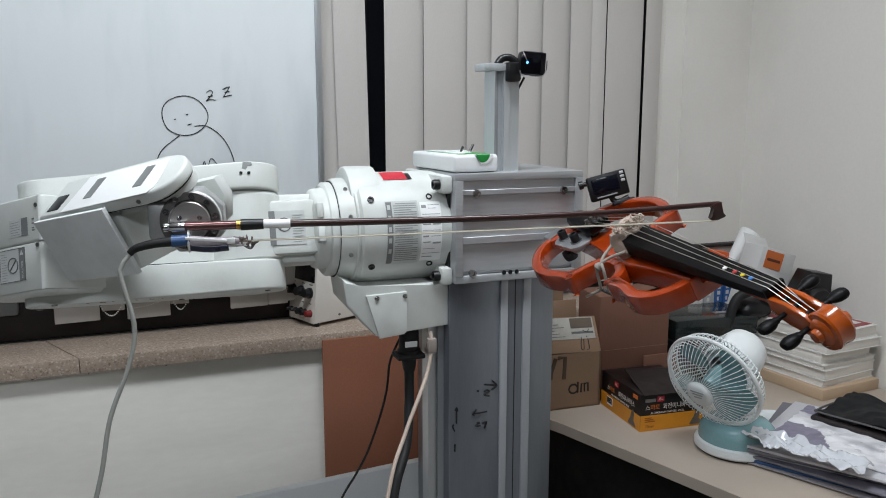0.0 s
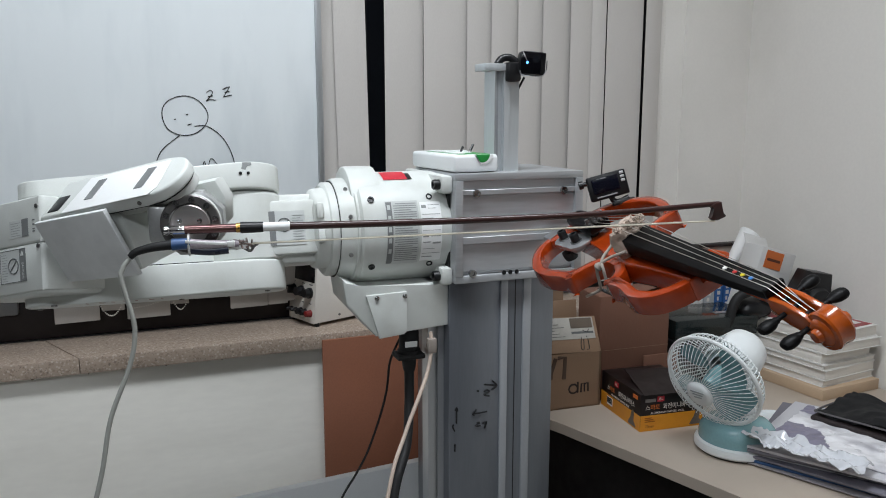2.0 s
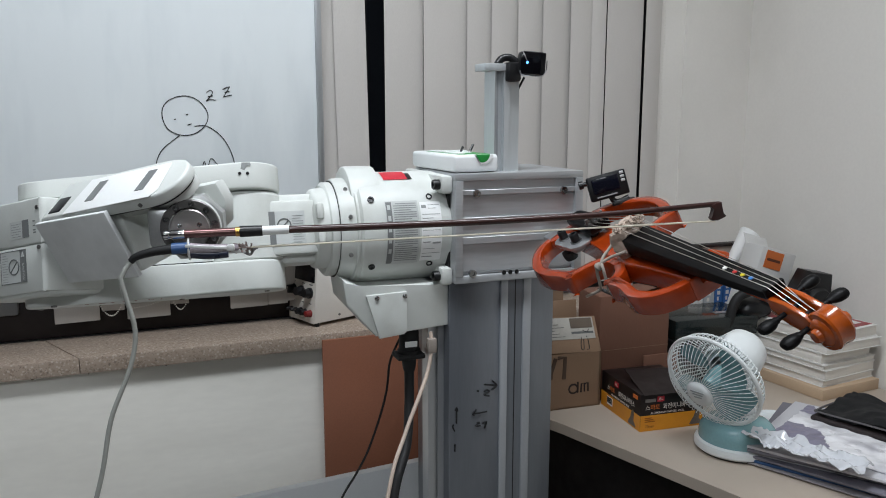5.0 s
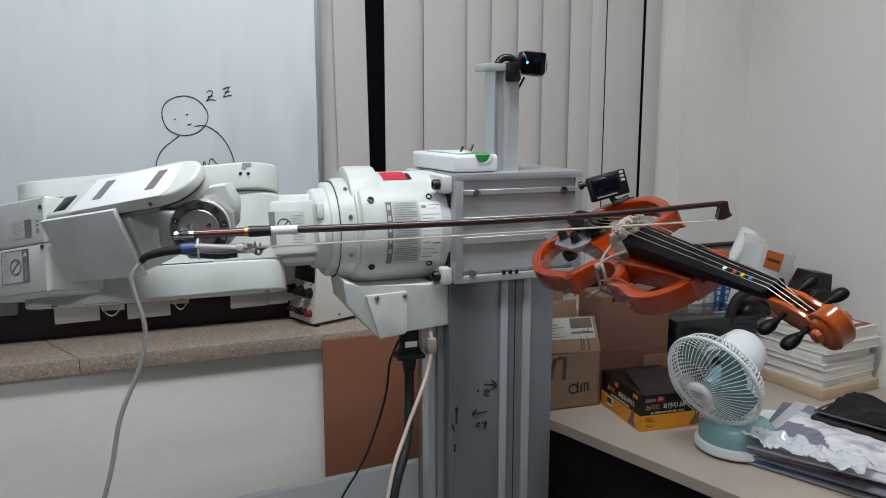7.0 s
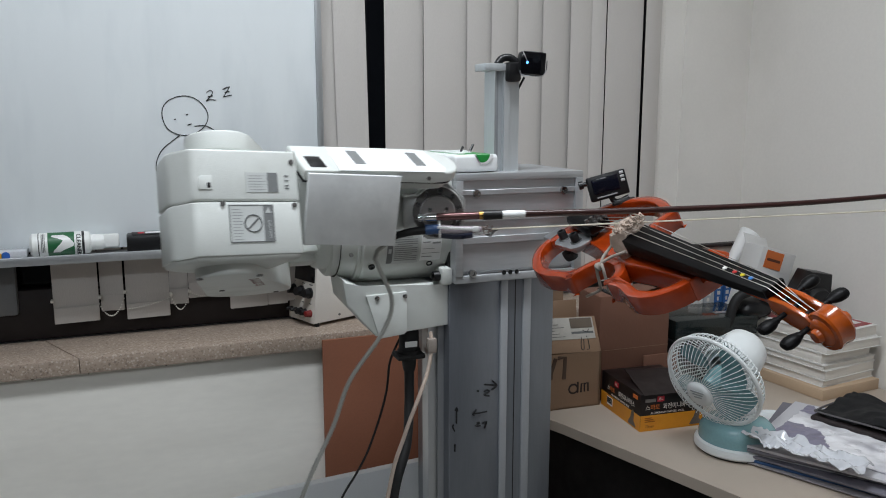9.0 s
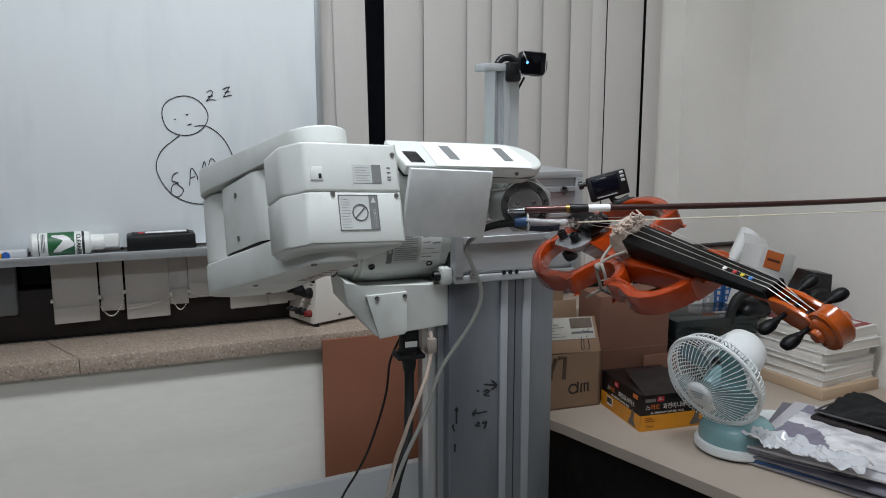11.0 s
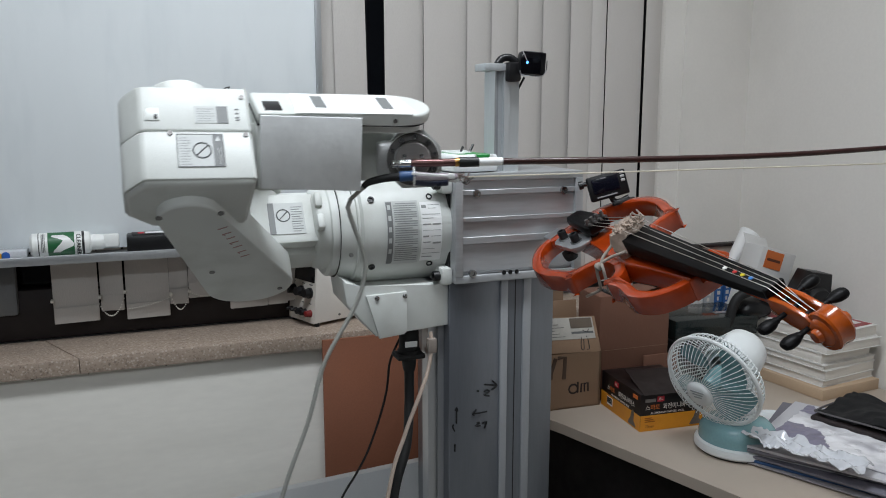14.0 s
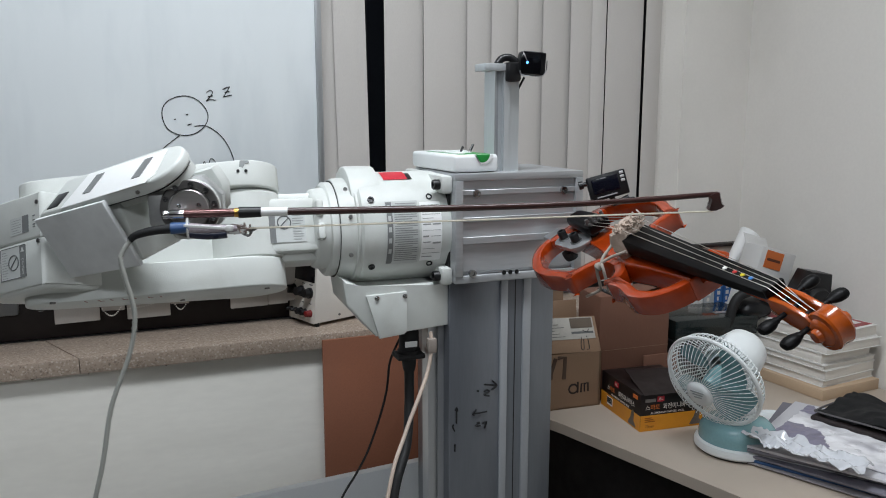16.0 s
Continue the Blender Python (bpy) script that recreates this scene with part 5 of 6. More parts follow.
part("carton", bm, CARD2, c1)
FLAP = T(0, 0.003, 0.128) @ pose(0, 0, 0, -30, 2, 0)
part("front_flap", box(B(), -0.075, 0.078, -0.002, 0.002, 0, 0.082, 0.0005, FLAP), CARD2, c1)
part("paper_slip", box(B(), -0.055, 0.07, -0.0034, -0.0022, 0.03, 0.08, 0.0004, FLAP), mat("film_covered_paper", srgb(186, 182, 174), 0.25, vary=0.08, scale=40, bump=0.25, fine=90), c1, "white printed slip under clear film")
part("dark_field", box(B(), 0.012, 0.066, -0.0042, -0.0032, 0.055, 0.078, 0, FLAP), mat("grey_brown_print", srgb(104, 92, 80), 0.4), c1)
part("back_flap", box(B(), -0.1, 0.078, -0.002, 0.002, 0, 0.09, 0.0005, T(0, 0.12, 0.127) @ pose(0, 0, 0, -6, 0, 0)), CARD2, c1)
bm = B()
for k in range(6):
    box(bm, -0.05, -0.005 - 0.012 * (k % 3), -0.0041, -0.0033, 0.036 + 0.007 * k, 0.0372 + 0.007 * k, 0, FLAP)
box(bm, 0.012, 0.066, -0.0041, -0.0033, 0.042, 0.047, 0, FLAP)
part("print_bars", bm, INK, c1)
bm = B()
for pts in ([(0.034, 0.034), (0.03, 0.01), (0.036, 0.006), (0.04, 0.03)], [(0.046, 0.036), (0.05, 0.03), (0.05, 0.008), (0.043, 0.006)], [(0.04, 0.05), (0.05, 0.045), (0.056, 0.052)]):
    tube(bm, [FLAP @ Vector((x, -0.0036 if z > 0.03 else -0.0022, z)) for x, z in pts], 0.0009, 6, 3)
part("pen_marks", bm, MARKER, c1, "black pen scribbles")
bm = B()
for pts in ([(-0.062, 0.12), (-0.05, 0.088), (-0.045, 0.088), (-0.035, 0.12)], [(-0.03, 0.12), (-0.012, 0.12), (-0.014, 0.07)], [(-0.045, 0.1), (-0.046, 0.072)]):
    tube(bm, [(x, -0.0006, z) for x, z in pts], 0.0048, 8, 1)
for v in bm.verts:
    v.co.y *= 0.2
part("large_logo", bm, mat("faded_print", srgb(84, 66, 54), 0.8, bump=0), c1, "large faded logo strokes")
bm = B()
tube(bm, [(0.01 + 0.011 * math.cos(a * math.pi / 5), -0.0006, 0.045 + 0.0105 * math.sin(a * math.pi / 5)) for a in range(10)], 0.0022, 6, 1, True)
for pts in ([(0.021, 0.06), (0.021, 0.035)], [(0.029, 0.035), (0.03, 0.055), (0.037, 0.056), (0.038, 0.036)], [(0.038, 0.054), (0.046, 0.056), (0.047, 0.036)]):
    tube(bm, [(x, -0.0006, z) for x, z in pts], 0.0022, 6, 1)
for v in bm.verts:
    v.co.y *= 0.3
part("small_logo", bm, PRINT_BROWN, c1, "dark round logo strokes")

c2 = thing("tall_carton", pose(1.045, 1.49, DZ, 0, 0, -2), "tall plain brown cardboard carton", "cardboard box")
part("carton", box(B(), -0.092, 0.092, 0, 0.1, 0, 0.245, 0.002), CARD, c2)
part("side_flap", box(B(), 0.02, 0.115, -0.012, -0.008, 0.01, 0.1, 0.0008), CARD, c2)

part("tape_seam", box(B(), -0.0915, 0.0915, -0.0004, 0.0006, 0.118, 0.1188), CARD2, c2)

# yellow and black vice box
VB = mat("vice_box_black", srgb(26, 19, 20), 0.35, vary=0.1)
VY = mat("vice_box_yellow", srgb(226, 150, 40), 0.4, vary=0.06)
vb = thing("vice_box", pose(0.938, 1.305, DZ, 0, 0, -5), "yellow and black cardboard box of a small vice", "product box")
part("carton", box(B(), 0, 0.148, 0, 0.172, 0, 0.08, 0.0012), VB, vb)
part("yellow_front", box(B(), 0.0006, 0.1474, -0.0008, 0.001, 0.0005, 0.034), VY, vb)
part("yellow_side", box(B(), -0.0008, 0.001, 0.0006, 0.1714, 0.0005, 0.034), VY, vb)
# flap coloured dark to stand for the shade inside the open top
part("tuck_flap", prism(B(), [(0.005, 0.004), (0.146, 0.002), (0.135, 0.12), (0.03, 0.135)], 0.0788, 0.08, 0, pose(0, 0, 0, 6, 0, 0)), mat("open_top_shade", srgb(30, 20, 19), 0.6), vb)
WT = mat("white_print", srgb(222, 214, 206), 0.5, bump=0)
OT = mat("orange_print", srgb(226, 120, 50), 0.5, bump=0)


def letters(body, size, material, x, z, side=False, sx=1.0):
    m = T(x, -0.0011, z) @ FACE @ Matrix.Diagonal((sx, 1, 1, 1)) if not side else T(-0.0011, x, z) @ pose(0, 0, 0, 0, 0, -90) @ FACE @ Matrix.Diagonal((sx, 1, 1, 1))
    text_part("lettering", body, size, material, vb, m, "", 0.0002)


letters("스", 0.0125, WT, 0.016, 0.0505)
letters("마토", 0.0125, OT, 0.0335, 0.0505)
letters("회전미니바이스", 0.0135, WT, 0.089, 0.0505, False, 0.86)
letters("ALUMINIUM SWIVEL VICE", 0.0062, WT, 0.062, 0.0385, False, 1.12)
letters("70mm", 0.0085, mat("dark_orange_print", srgb(150, 84, 20), 0.5, bump=0), 0.022, 0.010)
letters("스", 0.0125, WT, 0.137, 0.0505, True)
letters("마토", 0.0125, OT, 0.12, 0.0505, True)
letters("회전미니바이스", 0.0135, WT, 0.058, 0.0505, True, 0.8)
letters("ALUMINIUM SWIVEL VICE", 0.0062, WT, 0.085, 0.0385, True, 1.12)
for side in (False, True):
    m = T(0.046, -0.0006, 0.068) @ FACE if not side else T(-0.0006, 0.103, 0.068) @ pose(0, 0, 0, 0, 0, -90) @ FACE
    sq = part("red_badge", box(B(), -0.008, 0.008, -0.0055, 0.0055, -0.0004, 0.0004, 0, m), RED, vb)
    letters("AL", 0.009, WT, 0.046 if not side else 0.103, 0.0685 if not side else 0.068, side)
part("barcode", box(B(), -0.0016, -0.0006, 0.118, 0.142, 0.012, 0.03), PAPER, vb, "white barcode field")
bm = B()
for k in range(9):
    box(bm, -0.0021, -0.0014, 0.12 + 0.0024 * k, 0.1212 + 0.0024 * k, 0.016, 0.029)
part("barcode_bars", bm, BLACK, vb)
part("logo_patch", box(B(), 0.01, 0.034, -0.0016, -0.0008, 0.063, 0.07), mat("grey_patch", srgb(120, 115, 112), 0.5), vb)
part("orange_patch", box(B(), -0.0016, -0.0006, 0.012, 0.03, 0.066, 0.074), OT, vb)
GV = mat("printed_grey_vice", srgb(110, 100, 92), 0.5, vary=0.3, scale=60)
for m in (T(0.132, -0.0012, 0.005) @ FACE, T(-0.0012, 0.032, 0.004) @ pose(0, 0, 0, 0, 0, -90) @ FACE):
    part("vice_picture", prism(B(), [(-0.016, 0), (0.016, 0), (0.012, 0.006), (0.006, 0.012), (0.008, 0.03), (0.004, 0.036), (-0.002, 0.03), (-0.006, 0.016), (-0.012, 0.008)], -0.0004, 0.0004, 0, m), GV, vb, "printed picture of a grey vice")
bm = B()
for k in range(3):
    box(bm, 0.01, 0.034 - 0.004 * k, -0.0014, -0.0008, 0.02 + 0.004 * k, 0.0215 + 0.004 * k)
part("print_bars", bm, mat("dark_orange_print", srgb(150, 84, 20), 0.5, bump=0), vb)

# ---------- the fan ----------
fan = thing("desk_fan", T(1.069, 1.17, DZ), "small white desk fan with teal blades and base body", "fan")
WPL = mat("white_fan_plastic", srgb(232, 236, 236), 0.32, vary=0.02)
TEAL = mat("teal_clear_plastic", srgb(140, 182, 187), 0.2, vary=0.08, trans=0.12)
part("foot_ring", lathe(B(), [(0, 0.003), (0.074, 0.003), (0.08, 0.008), (0.08, 0.016), (0.078, 0.021), (0.073, 0.0235), (0, 0.0235)], I4, 48), WPL, fan)
part("foot_pad", lathe(B(), [(0, 0), (0.072, 0), (0.072, 0.0035), (0, 0.0035)], I4, 40), RUBBER, fan)
part("teal_body", lathe(B(), [(0, 0.023), (0.072, 0.023), (0.0725, 0.034), (0.07, 0.047), (0.06, 0.058), (0.036, 0.066), (0, 0.072)], I4, 40), TEAL, fan)
part("neck", tube(B(), [(0.01, 0.0, 0.06), (0.02, 0.012, 0.1), (0.02, 0.012, 0.15)], 0.022, 16, 5, False, (0.028, 0.018)), WPL, fan)
AXD = Vector((-0.88, -0.27, -0.38)).normalized()
HM = Matrix.Translation((0.992 - 1.069, 1.157 - 1.17, 0.882 - DZ)) @ AXD.to_track_quat("Z", "Y").to_matrix().to_4x4()
CR = 0.096
bm = B()
tube(bm, [HM @ Vector((CR * math.cos(a * math.pi / 24), CR * math.sin(a * math.pi / 24), 0)) for a in range(48)], 0.0042, 8, 1, True)
part("rim", bm, WPL, fan)
RIBS = 60
for k in range(RIBS):
    a = 2 * math.pi * k / RIBS
    f = [(0.026, 0.045), (0.046, 0.041), (0.068, 0.031), (0.087, 0.017), (CR, 0.002)]
    tw = 0.35
    pts = [HM @ Vector((r * math.cos(a + tw * (CR - r) / CR), r * math.sin(a + tw * (CR - r) / CR), h)) for r, h in f]
    part("front_rib", tube(B(), pts, 0.0006, 5, 2), WPL, fan)
    g = [(CR, -0.001), (0.092, -0.022), (0.08, -0.032), (0.055, -0.04), (0.035, -0.042)]
    pts = [HM @ Vector((r * math.cos(a), r * math.sin(a), h)) for r, h in g]
    part("back_rib", tube(B(), pts, 0.0011, 5, 2), WPL, fan)
for r, h in ((0.0925, -0.02), (0.06, -0.039)):
    part("hoop", tube(B(), [HM @ Vector((r * math.cos(a * math.pi / 20), r * math.sin(a * math.pi / 20), h)) for a in range(40)], 0.0014, 6, 1, True), WPL, fan)
part("hub_cap", lathe(B(), [(0, 0.051), (0.017, 0.0505), (0.024, 0.048), (0.027, 0.044), (0.026, 0.042), (0, 0.042)], HM, 36), WPL, fan)
bm = B()
for k in range(3):
    box(bm, -0.014 + 0.003 * k, 0.014 - 0.003 * k, 0.008 - 0.006 * k, 0.0105 - 0.006 * k, 0.0502, 0.0515, 0, HM)
part("hub_print", bm, mat("pale_grey_print", srgb(170, 176, 178), 0.5, bump=0), fan)
for k in range(4):
    bm = B()
    a0 = k * math.pi / 2 + 0.5
    rows = []
    for i in range(9):
        r = 0.014 + 0.07 * i / 8
        wdt = 0.55 + 0.35 * math.sin(math.pi * i / 8)
        row = []
        for j in range(7):
            u = j / 6 - 0.5
            a = a0 + u * wdt * 1.6 + 0.25 * i / 8
            row.append(bm.verts.new(HM @ Vector((r * math.cos(a), r * math.sin(a), -0.006 - u * 0.026))))
        rows.append(row)
    for p, q in zip(rows, rows[1:]):
        for j in range(6):
            bm.faces.new((p[j], p[j + 1], q[j + 1], q[j]))
    bmesh.ops.solidify(bm, geom=bm.faces[:], thickness=0.0015)
    part("blade", bm, TEAL, fan)
part("blade_hub", lathe(B(), [(0, 0.02), (0.014, 0.018), (0.017, 0.01), (0.017, -0.03), (0, -0.03)], HM, 24), TEAL, fan)
part("motor_housing", lathe(B(), [(0.03, -0.04), (0.046, -0.042), (0.05, -0.05), (0.049, -0.09), (0.043, -0.118), (0.03, -0.132), (0, -0.136)], HM, 40), WPL, fan)
part("motor_label", box(B(), -0.014, 0.014, 0.0494, 0.0502, -0.085, -0.058, 0.0003, HM @ pose(0, 0, 0, 0, 0, 30)), mat("grey_print_label", srgb(185, 190, 192), 0.5), fan)

# white lid behind the fan
lid = thing("food_tub", T(1.225, 1.232, DZ), "low round white plastic tub on the desk", "tub")
part("lid_shell", lathe(B(), [(0, 0.012), (0.042, 0.012), (0.046, 0.018), (0.05, 0.016), (0.05, 0.0), (0, 0.0)], I4, 36), WPL, lid)

# ---------- stack of books ----------
rng = random.Random(11)


def book(x, y, z, w, d, h, yaw, cover, label, name="book", group="stacked books"):
    b = thing(name, pose(x, y, z, 0, 0, yaw), label, "book", group)
    part("page_block", box(B(), 0.003, w - 0.002, 0.002, d - 0.002, 0.0015, h - 0.0015, 0.001), PAGES, b)
    bm = B()
    box(bm, 0, w, 0, d, 0, 0.0014)
    box(bm, 0, w, 0, d, h - 0.0014, h)
    part("cover", bm, cover, b)
    return b


PAGES = mat("book_pages", srgb(232, 227, 219), 0.85, vary=0.08, scale=20, fine=900, bump=0.35, stretch=(0.02, 0.02, 1))
COV_W = mat("white_cover", srgb(226, 224, 220), 0.45, vary=0.03)
COV_R = mat("red_white_cover", srgb(150, 52, 56), 0.45, vary=0.05)
COV_C = mat("cream_box", srgb(190, 165, 138), 0.6, vary=0.05)
z = DZ
carton = thing("cream_box", pose(1.434, 1.305, z, 0, 0, 5), "cream cardboard box under the stacked books", "box")
part("carton", box(B(), 0, 0.195, 0, 0.23, 0, 0.026, 0.002), COV_C, carton)
z += 0.0263
for k, h in enumerate((0.016, 0.024, 0.013, 0.026, 0.022, 0.026)):
    b = book(1.442 + 0.01 * rng.random(), 1.312 + 0.014 * rng.random(), z, 0.188 - 0.008 * rng.random(), 0.22 - 0.012 * rng.random(), h, 6 + 6 * (rng.random() - 0.5), COV_W,
             "thick white paperback with red title, on the stack" if k == 5 else "thick white paperback lying in the stack")
    if k == 5:
        part("red_field", box(B(), 0.02, 0.18, 0.012, 0.205, h, h + 0.0005), COV_R, b, "dark red printed cover field")
        for x0, x1, y0, y1 in ((0.03, 0.042, 0.03, 0.09), (0.05, 0.075, 0.03, 0.045), (0.05, 0.075, 0.06, 0.075), (0.05, 0.075, 0.082, 0.092), (0.085, 0.11, 0.03, 0.09), (0.12, 0.132, 0.03, 0.085), (0.14, 0.165, 0.03, 0.085), (0.03, 0.165, 0.11, 0.125), (0.03, 0.12, 0.14, 0.15)):
            part("title_bar", box(B(), x0, x1, y0, y1, h, h + 0.0009), COV_W, b)
    z += h + 0.0003

# ---------- things at the back of the desk ----------
bb = thing("black_box", pose(1.165, 1.50, DZ, 0, 0, -4), "black flat plastic device boxes stacked on the desk", "device")
part("lower_case", box(B(), 0, 0.225, 0, 0.16, 0, 0.115, 0.006), BLACK, bb)
part("upper_case", box(B(), 0.005, 0.24, 0.005, 0.15, 0.115, 0.165, 0.006), mat("dark_green_gloss", srgb(26, 34, 34), 0.15, vary=0.1, bump=0), bb)
part("silver_strip", box(B(), 0.14, 0.19, 0.04, 0.055, 0.165, 0.1665), ALU, bb)


def standing_book(x, y, z, w, d, h, yaw, cover, label):
    b = thing("upright_book", pose(x, y, z, 0, 0, yaw), label, "book", "upright books")
    part("page_block", box(B(), 0.0015, w - 0.0015, 0.002, d - 0.004, 0.002, h - 0.003), PAGES, b)
    bm = B()
    box(bm, 0, 0.0014, 0, d, 0, h)
    box(bm, w - 0.0014, w, 0, d, 0, h)
    box(bm, 0, w, 0, 0.0016, 0, h)
    part("cover", bm, cover, b)
    bm = B()
    for k in range(9):
        box(bm, w * 0.32, w * (0.68 if k % 3 else 0.55), -0.0006, 0.0002, 0.06 + 0.016 * k, 0.0705 + 0.016 * k)
    part("spine_bars", bm, WT, b)


BLUE = mat("blue_cover", srgb(58, 104, 165), 0.4, vary=0.06)
GREYC = mat("grey_cover", srgb(170, 172, 174), 0.5, vary=0.06)
for k, (x, w, c, lb) in enumerate(((1.372, 0.014, COV_W, "white book standing upright"), (1.388, 0.034, GREYC, "grey book standing upright"), (1.424, 0.026, BLUE, "blue book standing upright"), (1.452, 0.026, BLUE, "blue book standing upright"), (1.48, 0.024, BLUE, "blue book standing upright"), (1.507, 0.034, COV_W, "white book standing upright"))):
    standing_book(x, 1.675, DZ, w, 0.05, 0.235 - 0.006 * k, -3, c, lb)
sh = thing("desk_shelf", T(0, 0, DZ), "dark-edged board leaning behind the books on the desk", "board")
part("board", box(B(), 1.30, 1.61, 1.735, 1.75, 0.0, 0.292, 0.002), mat("grey_board", srgb(170, 160, 150), 0.7), sh)
part("dark_edge", box(B(), 1.295, 1.612, 1.729, 1.752, 0.292, 0.30, 0.001), DARK_FRAME, sh)
wcart = thing("white_carton", pose(1.403, 1.575, DZ + 0.0325, 0, 16.5, 0), "white cardboard carton with an orange label, leaning over", "cardboard box")
part("carton", box(B(), 0, 0.115, 0, 0.07, 0, 0.297, 0.002), mat("white_carton_card", srgb(205, 204, 202), 0.6, vary=0.04), wcart)
part("lid_flap", box(B(), 0.004, 0.085, -0.002, 0.0, 0.0, 0.032, 0.0006, T(0, 0.07, 0.296) @ pose(0, 0, 0, -38, 0, 0)), mat("white_carton_card", srgb(205, 204, 202)), wcart)
part("orange_label", box(B(), 0.016, 0.074, -0.0012, 0.001, 0.245, 0.291, 0), mat("orange_label", srgb(205, 108, 50), 0.5, vary=0.05), wcart, "orange label")
part("label_bar", box(B(), 0.022, 0.066, -0.002, -0.0008, 0.264, 0.271, 0), mat("dark_label_print", srgb(96, 48, 30), 0.5), wcart)
pr = thing("paper_roll", pose(1.475, 1.70, DZ + 0.232, 0, 40, 0), "rolled white paper cone resting on the upright books", "paper roll")
part("roll", lathe(B(), [(0, 0), (0.008, 0), (0.03, 0.125), (0.029, 0.126), (0.008, 0.02), (0, 0.02)], I4, 24), PAPER, pr)
cp = thing("crumpled_paper", T(1.535, 1.70, DZ + 0.2255), "crumpled white paper lying on the upright books", "paper")
part("paper", lump(0, 0, 0.012, 0.05, 0.03, 0.02, 3.0, 0.55, 4), PAPER, cp)
oc = thing("orange_tool", pose(1.40, 1.71, DZ, 0, 0, 0), "orange plastic tool standing among the books", "tool")
part("handle", box(B(), -0.03, 0.03, -0.012, 0.012, 0.0, 0.292, 0.006, pose(0, 0, 0, 0, 12, 0)), mat("orange_plastic", srgb(225, 95, 40), 0.35), oc)
bd = thing("black_device", pose(1.49, 1.475, DZ + 0.10, 0, 0, -8), "black finned plastic device on the books", "device")
part("body", prism(B(), [(0.0, 0.0), (0.115, 0.0), (0.115, 0.155), (0.055, 0.165), (0.02, 0.1)], -0.06, 0.0, 0.004, FACE), BLACK, bd)
part("dial", lathe(B(), [(0, 0), (0.034, 0), (0.036, 0.004), (0.03, 0.016), (0.012, 0.02), (0, 0.02)], T(0.075, 0, 0.09) @ pose(0, 0, 0, 90, 0, 0), 28), RUBBER, bd)
for k in range(5):
    part("fin", box(B(), 0.016 + 0.006 * k, 0.019 + 0.006 * k, -0.012, 0, 0.05 + 0.01 * k, 0.085 + 0.01 * k), RUBBER, bd)
hl = thing("headset", pose(1.355, 1.50, DZ + 0.02, 0, 0, -10), "black padded headset resting among the books", "headset")
part("band", tube(B(), [(-0.03, 0, 0.12), (-0.01, 0, 0.185), (0.04, 0, 0.205), (0.09, 0, 0.195), (0.125, 0, 0.15)], 0.012, 12, 6), RUBBER, hl)
part("pad", lump(0.05, 0.03, 0.155, 0.05, 0.04, 0.03, 7.0, 0.15), BLACK, hl)

# ---------- papers at the desk's edge ----------
PAPERS = [mat("paper_%d" % k, srgb(*c), 0.55, vary=0.05, scale=15) for k, c in enumerate(((202, 201, 206), (56, 92, 138), (222, 221, 222), (150, 146, 150), (210, 206, 200), (120, 118, 128)))]
z = DZ
rng = random.Random(3)
for k in range(9):
    h = 0.002 + 0.0035 * rng.random()
    yaw = -60 + 11 * (rng.random() - 0.5)
    w, d = 0.25 - 0.02 * rng.random(), 0.3
    m = thing("magazine", pose(1.032 + 0.012 * rng.random(), 1.10 + 0.01 * rng.random(), z, 0, 0, yaw), ("blue magazine" if k == 2 else "grey and white magazine") + " lying in a loose pile", "magazine", "pile of magazines")
    part("body", box(B(), 0, w, 0, d, 0, h, 0.0008), PAPERS[(0, 3, 1, 0, 5, 2, 3, 5, 0)[k]], m)
    z += h + 0.0004


def crumple(x0, x1, y0, y1, amp, n, m_, seed, thick=0.0008, fold=0.0, f=1.0, keep=None, lift=0.0):
    bm = B()
    vs = []
    for i in range(n + 1):
        row = []
        for j in range(m_ + 1):
            x, y = x0 + (x1 - x0) * i / n, y0 + (y1 - y0) * j / m_
            hgt = amp * (0.5 + noise.noise(Vector((x * 35 * f + seed, y * 35 * f, 0)))) + amp * 0.5 * abs(noise.noise(Vector((x * 90 * f, y * 90 * f + seed, 1))))
            edge = 0.004 * noise.noise(Vector((x * 60 * f, y * 60 * f, seed)))
            row.append(bm.verts.new((x + edge, y + edge, max(hgt, 0.0004) + fold * (i / n) ** 2)))
        vs.append(row)
    for i in range(n):
        for j in range(m_):
            if keep is None or keep(i / n, j / m_):
                bm.faces.new((vs[i][j], vs[i + 1][j], vs[i + 1][j + 1], vs[i][j + 1]))
    if keep is not None:
        bmesh.ops.delete(bm, geom=[v for v in bm.verts if not v.link_faces], context="VERTS")
    bmesh.ops.translate(bm, verts=bm.verts[:], vec=(0, 0, lift))
    bmesh.ops.solidify(bm, geom=bm.faces[:], thickness=thick)
    return bm


MS = mat("map_sheet", srgb(236, 235, 238), 0.3, vary=0.03, dirt=srgb(104, 100, 120), dirt_amount=0.95, dirt_scale=7, bump=0.02)
sheet = thing("map_sheet", pose(1.07, 1.105, z + 0.001, 0, 0, -64), "grey and white printed bag sheet lying on the magazines", "sheet")
part("sheet", crumple(0.0, 0.24, 0.01, 0.25, 0.0035, 70, 70, 2.0), MS, sheet)
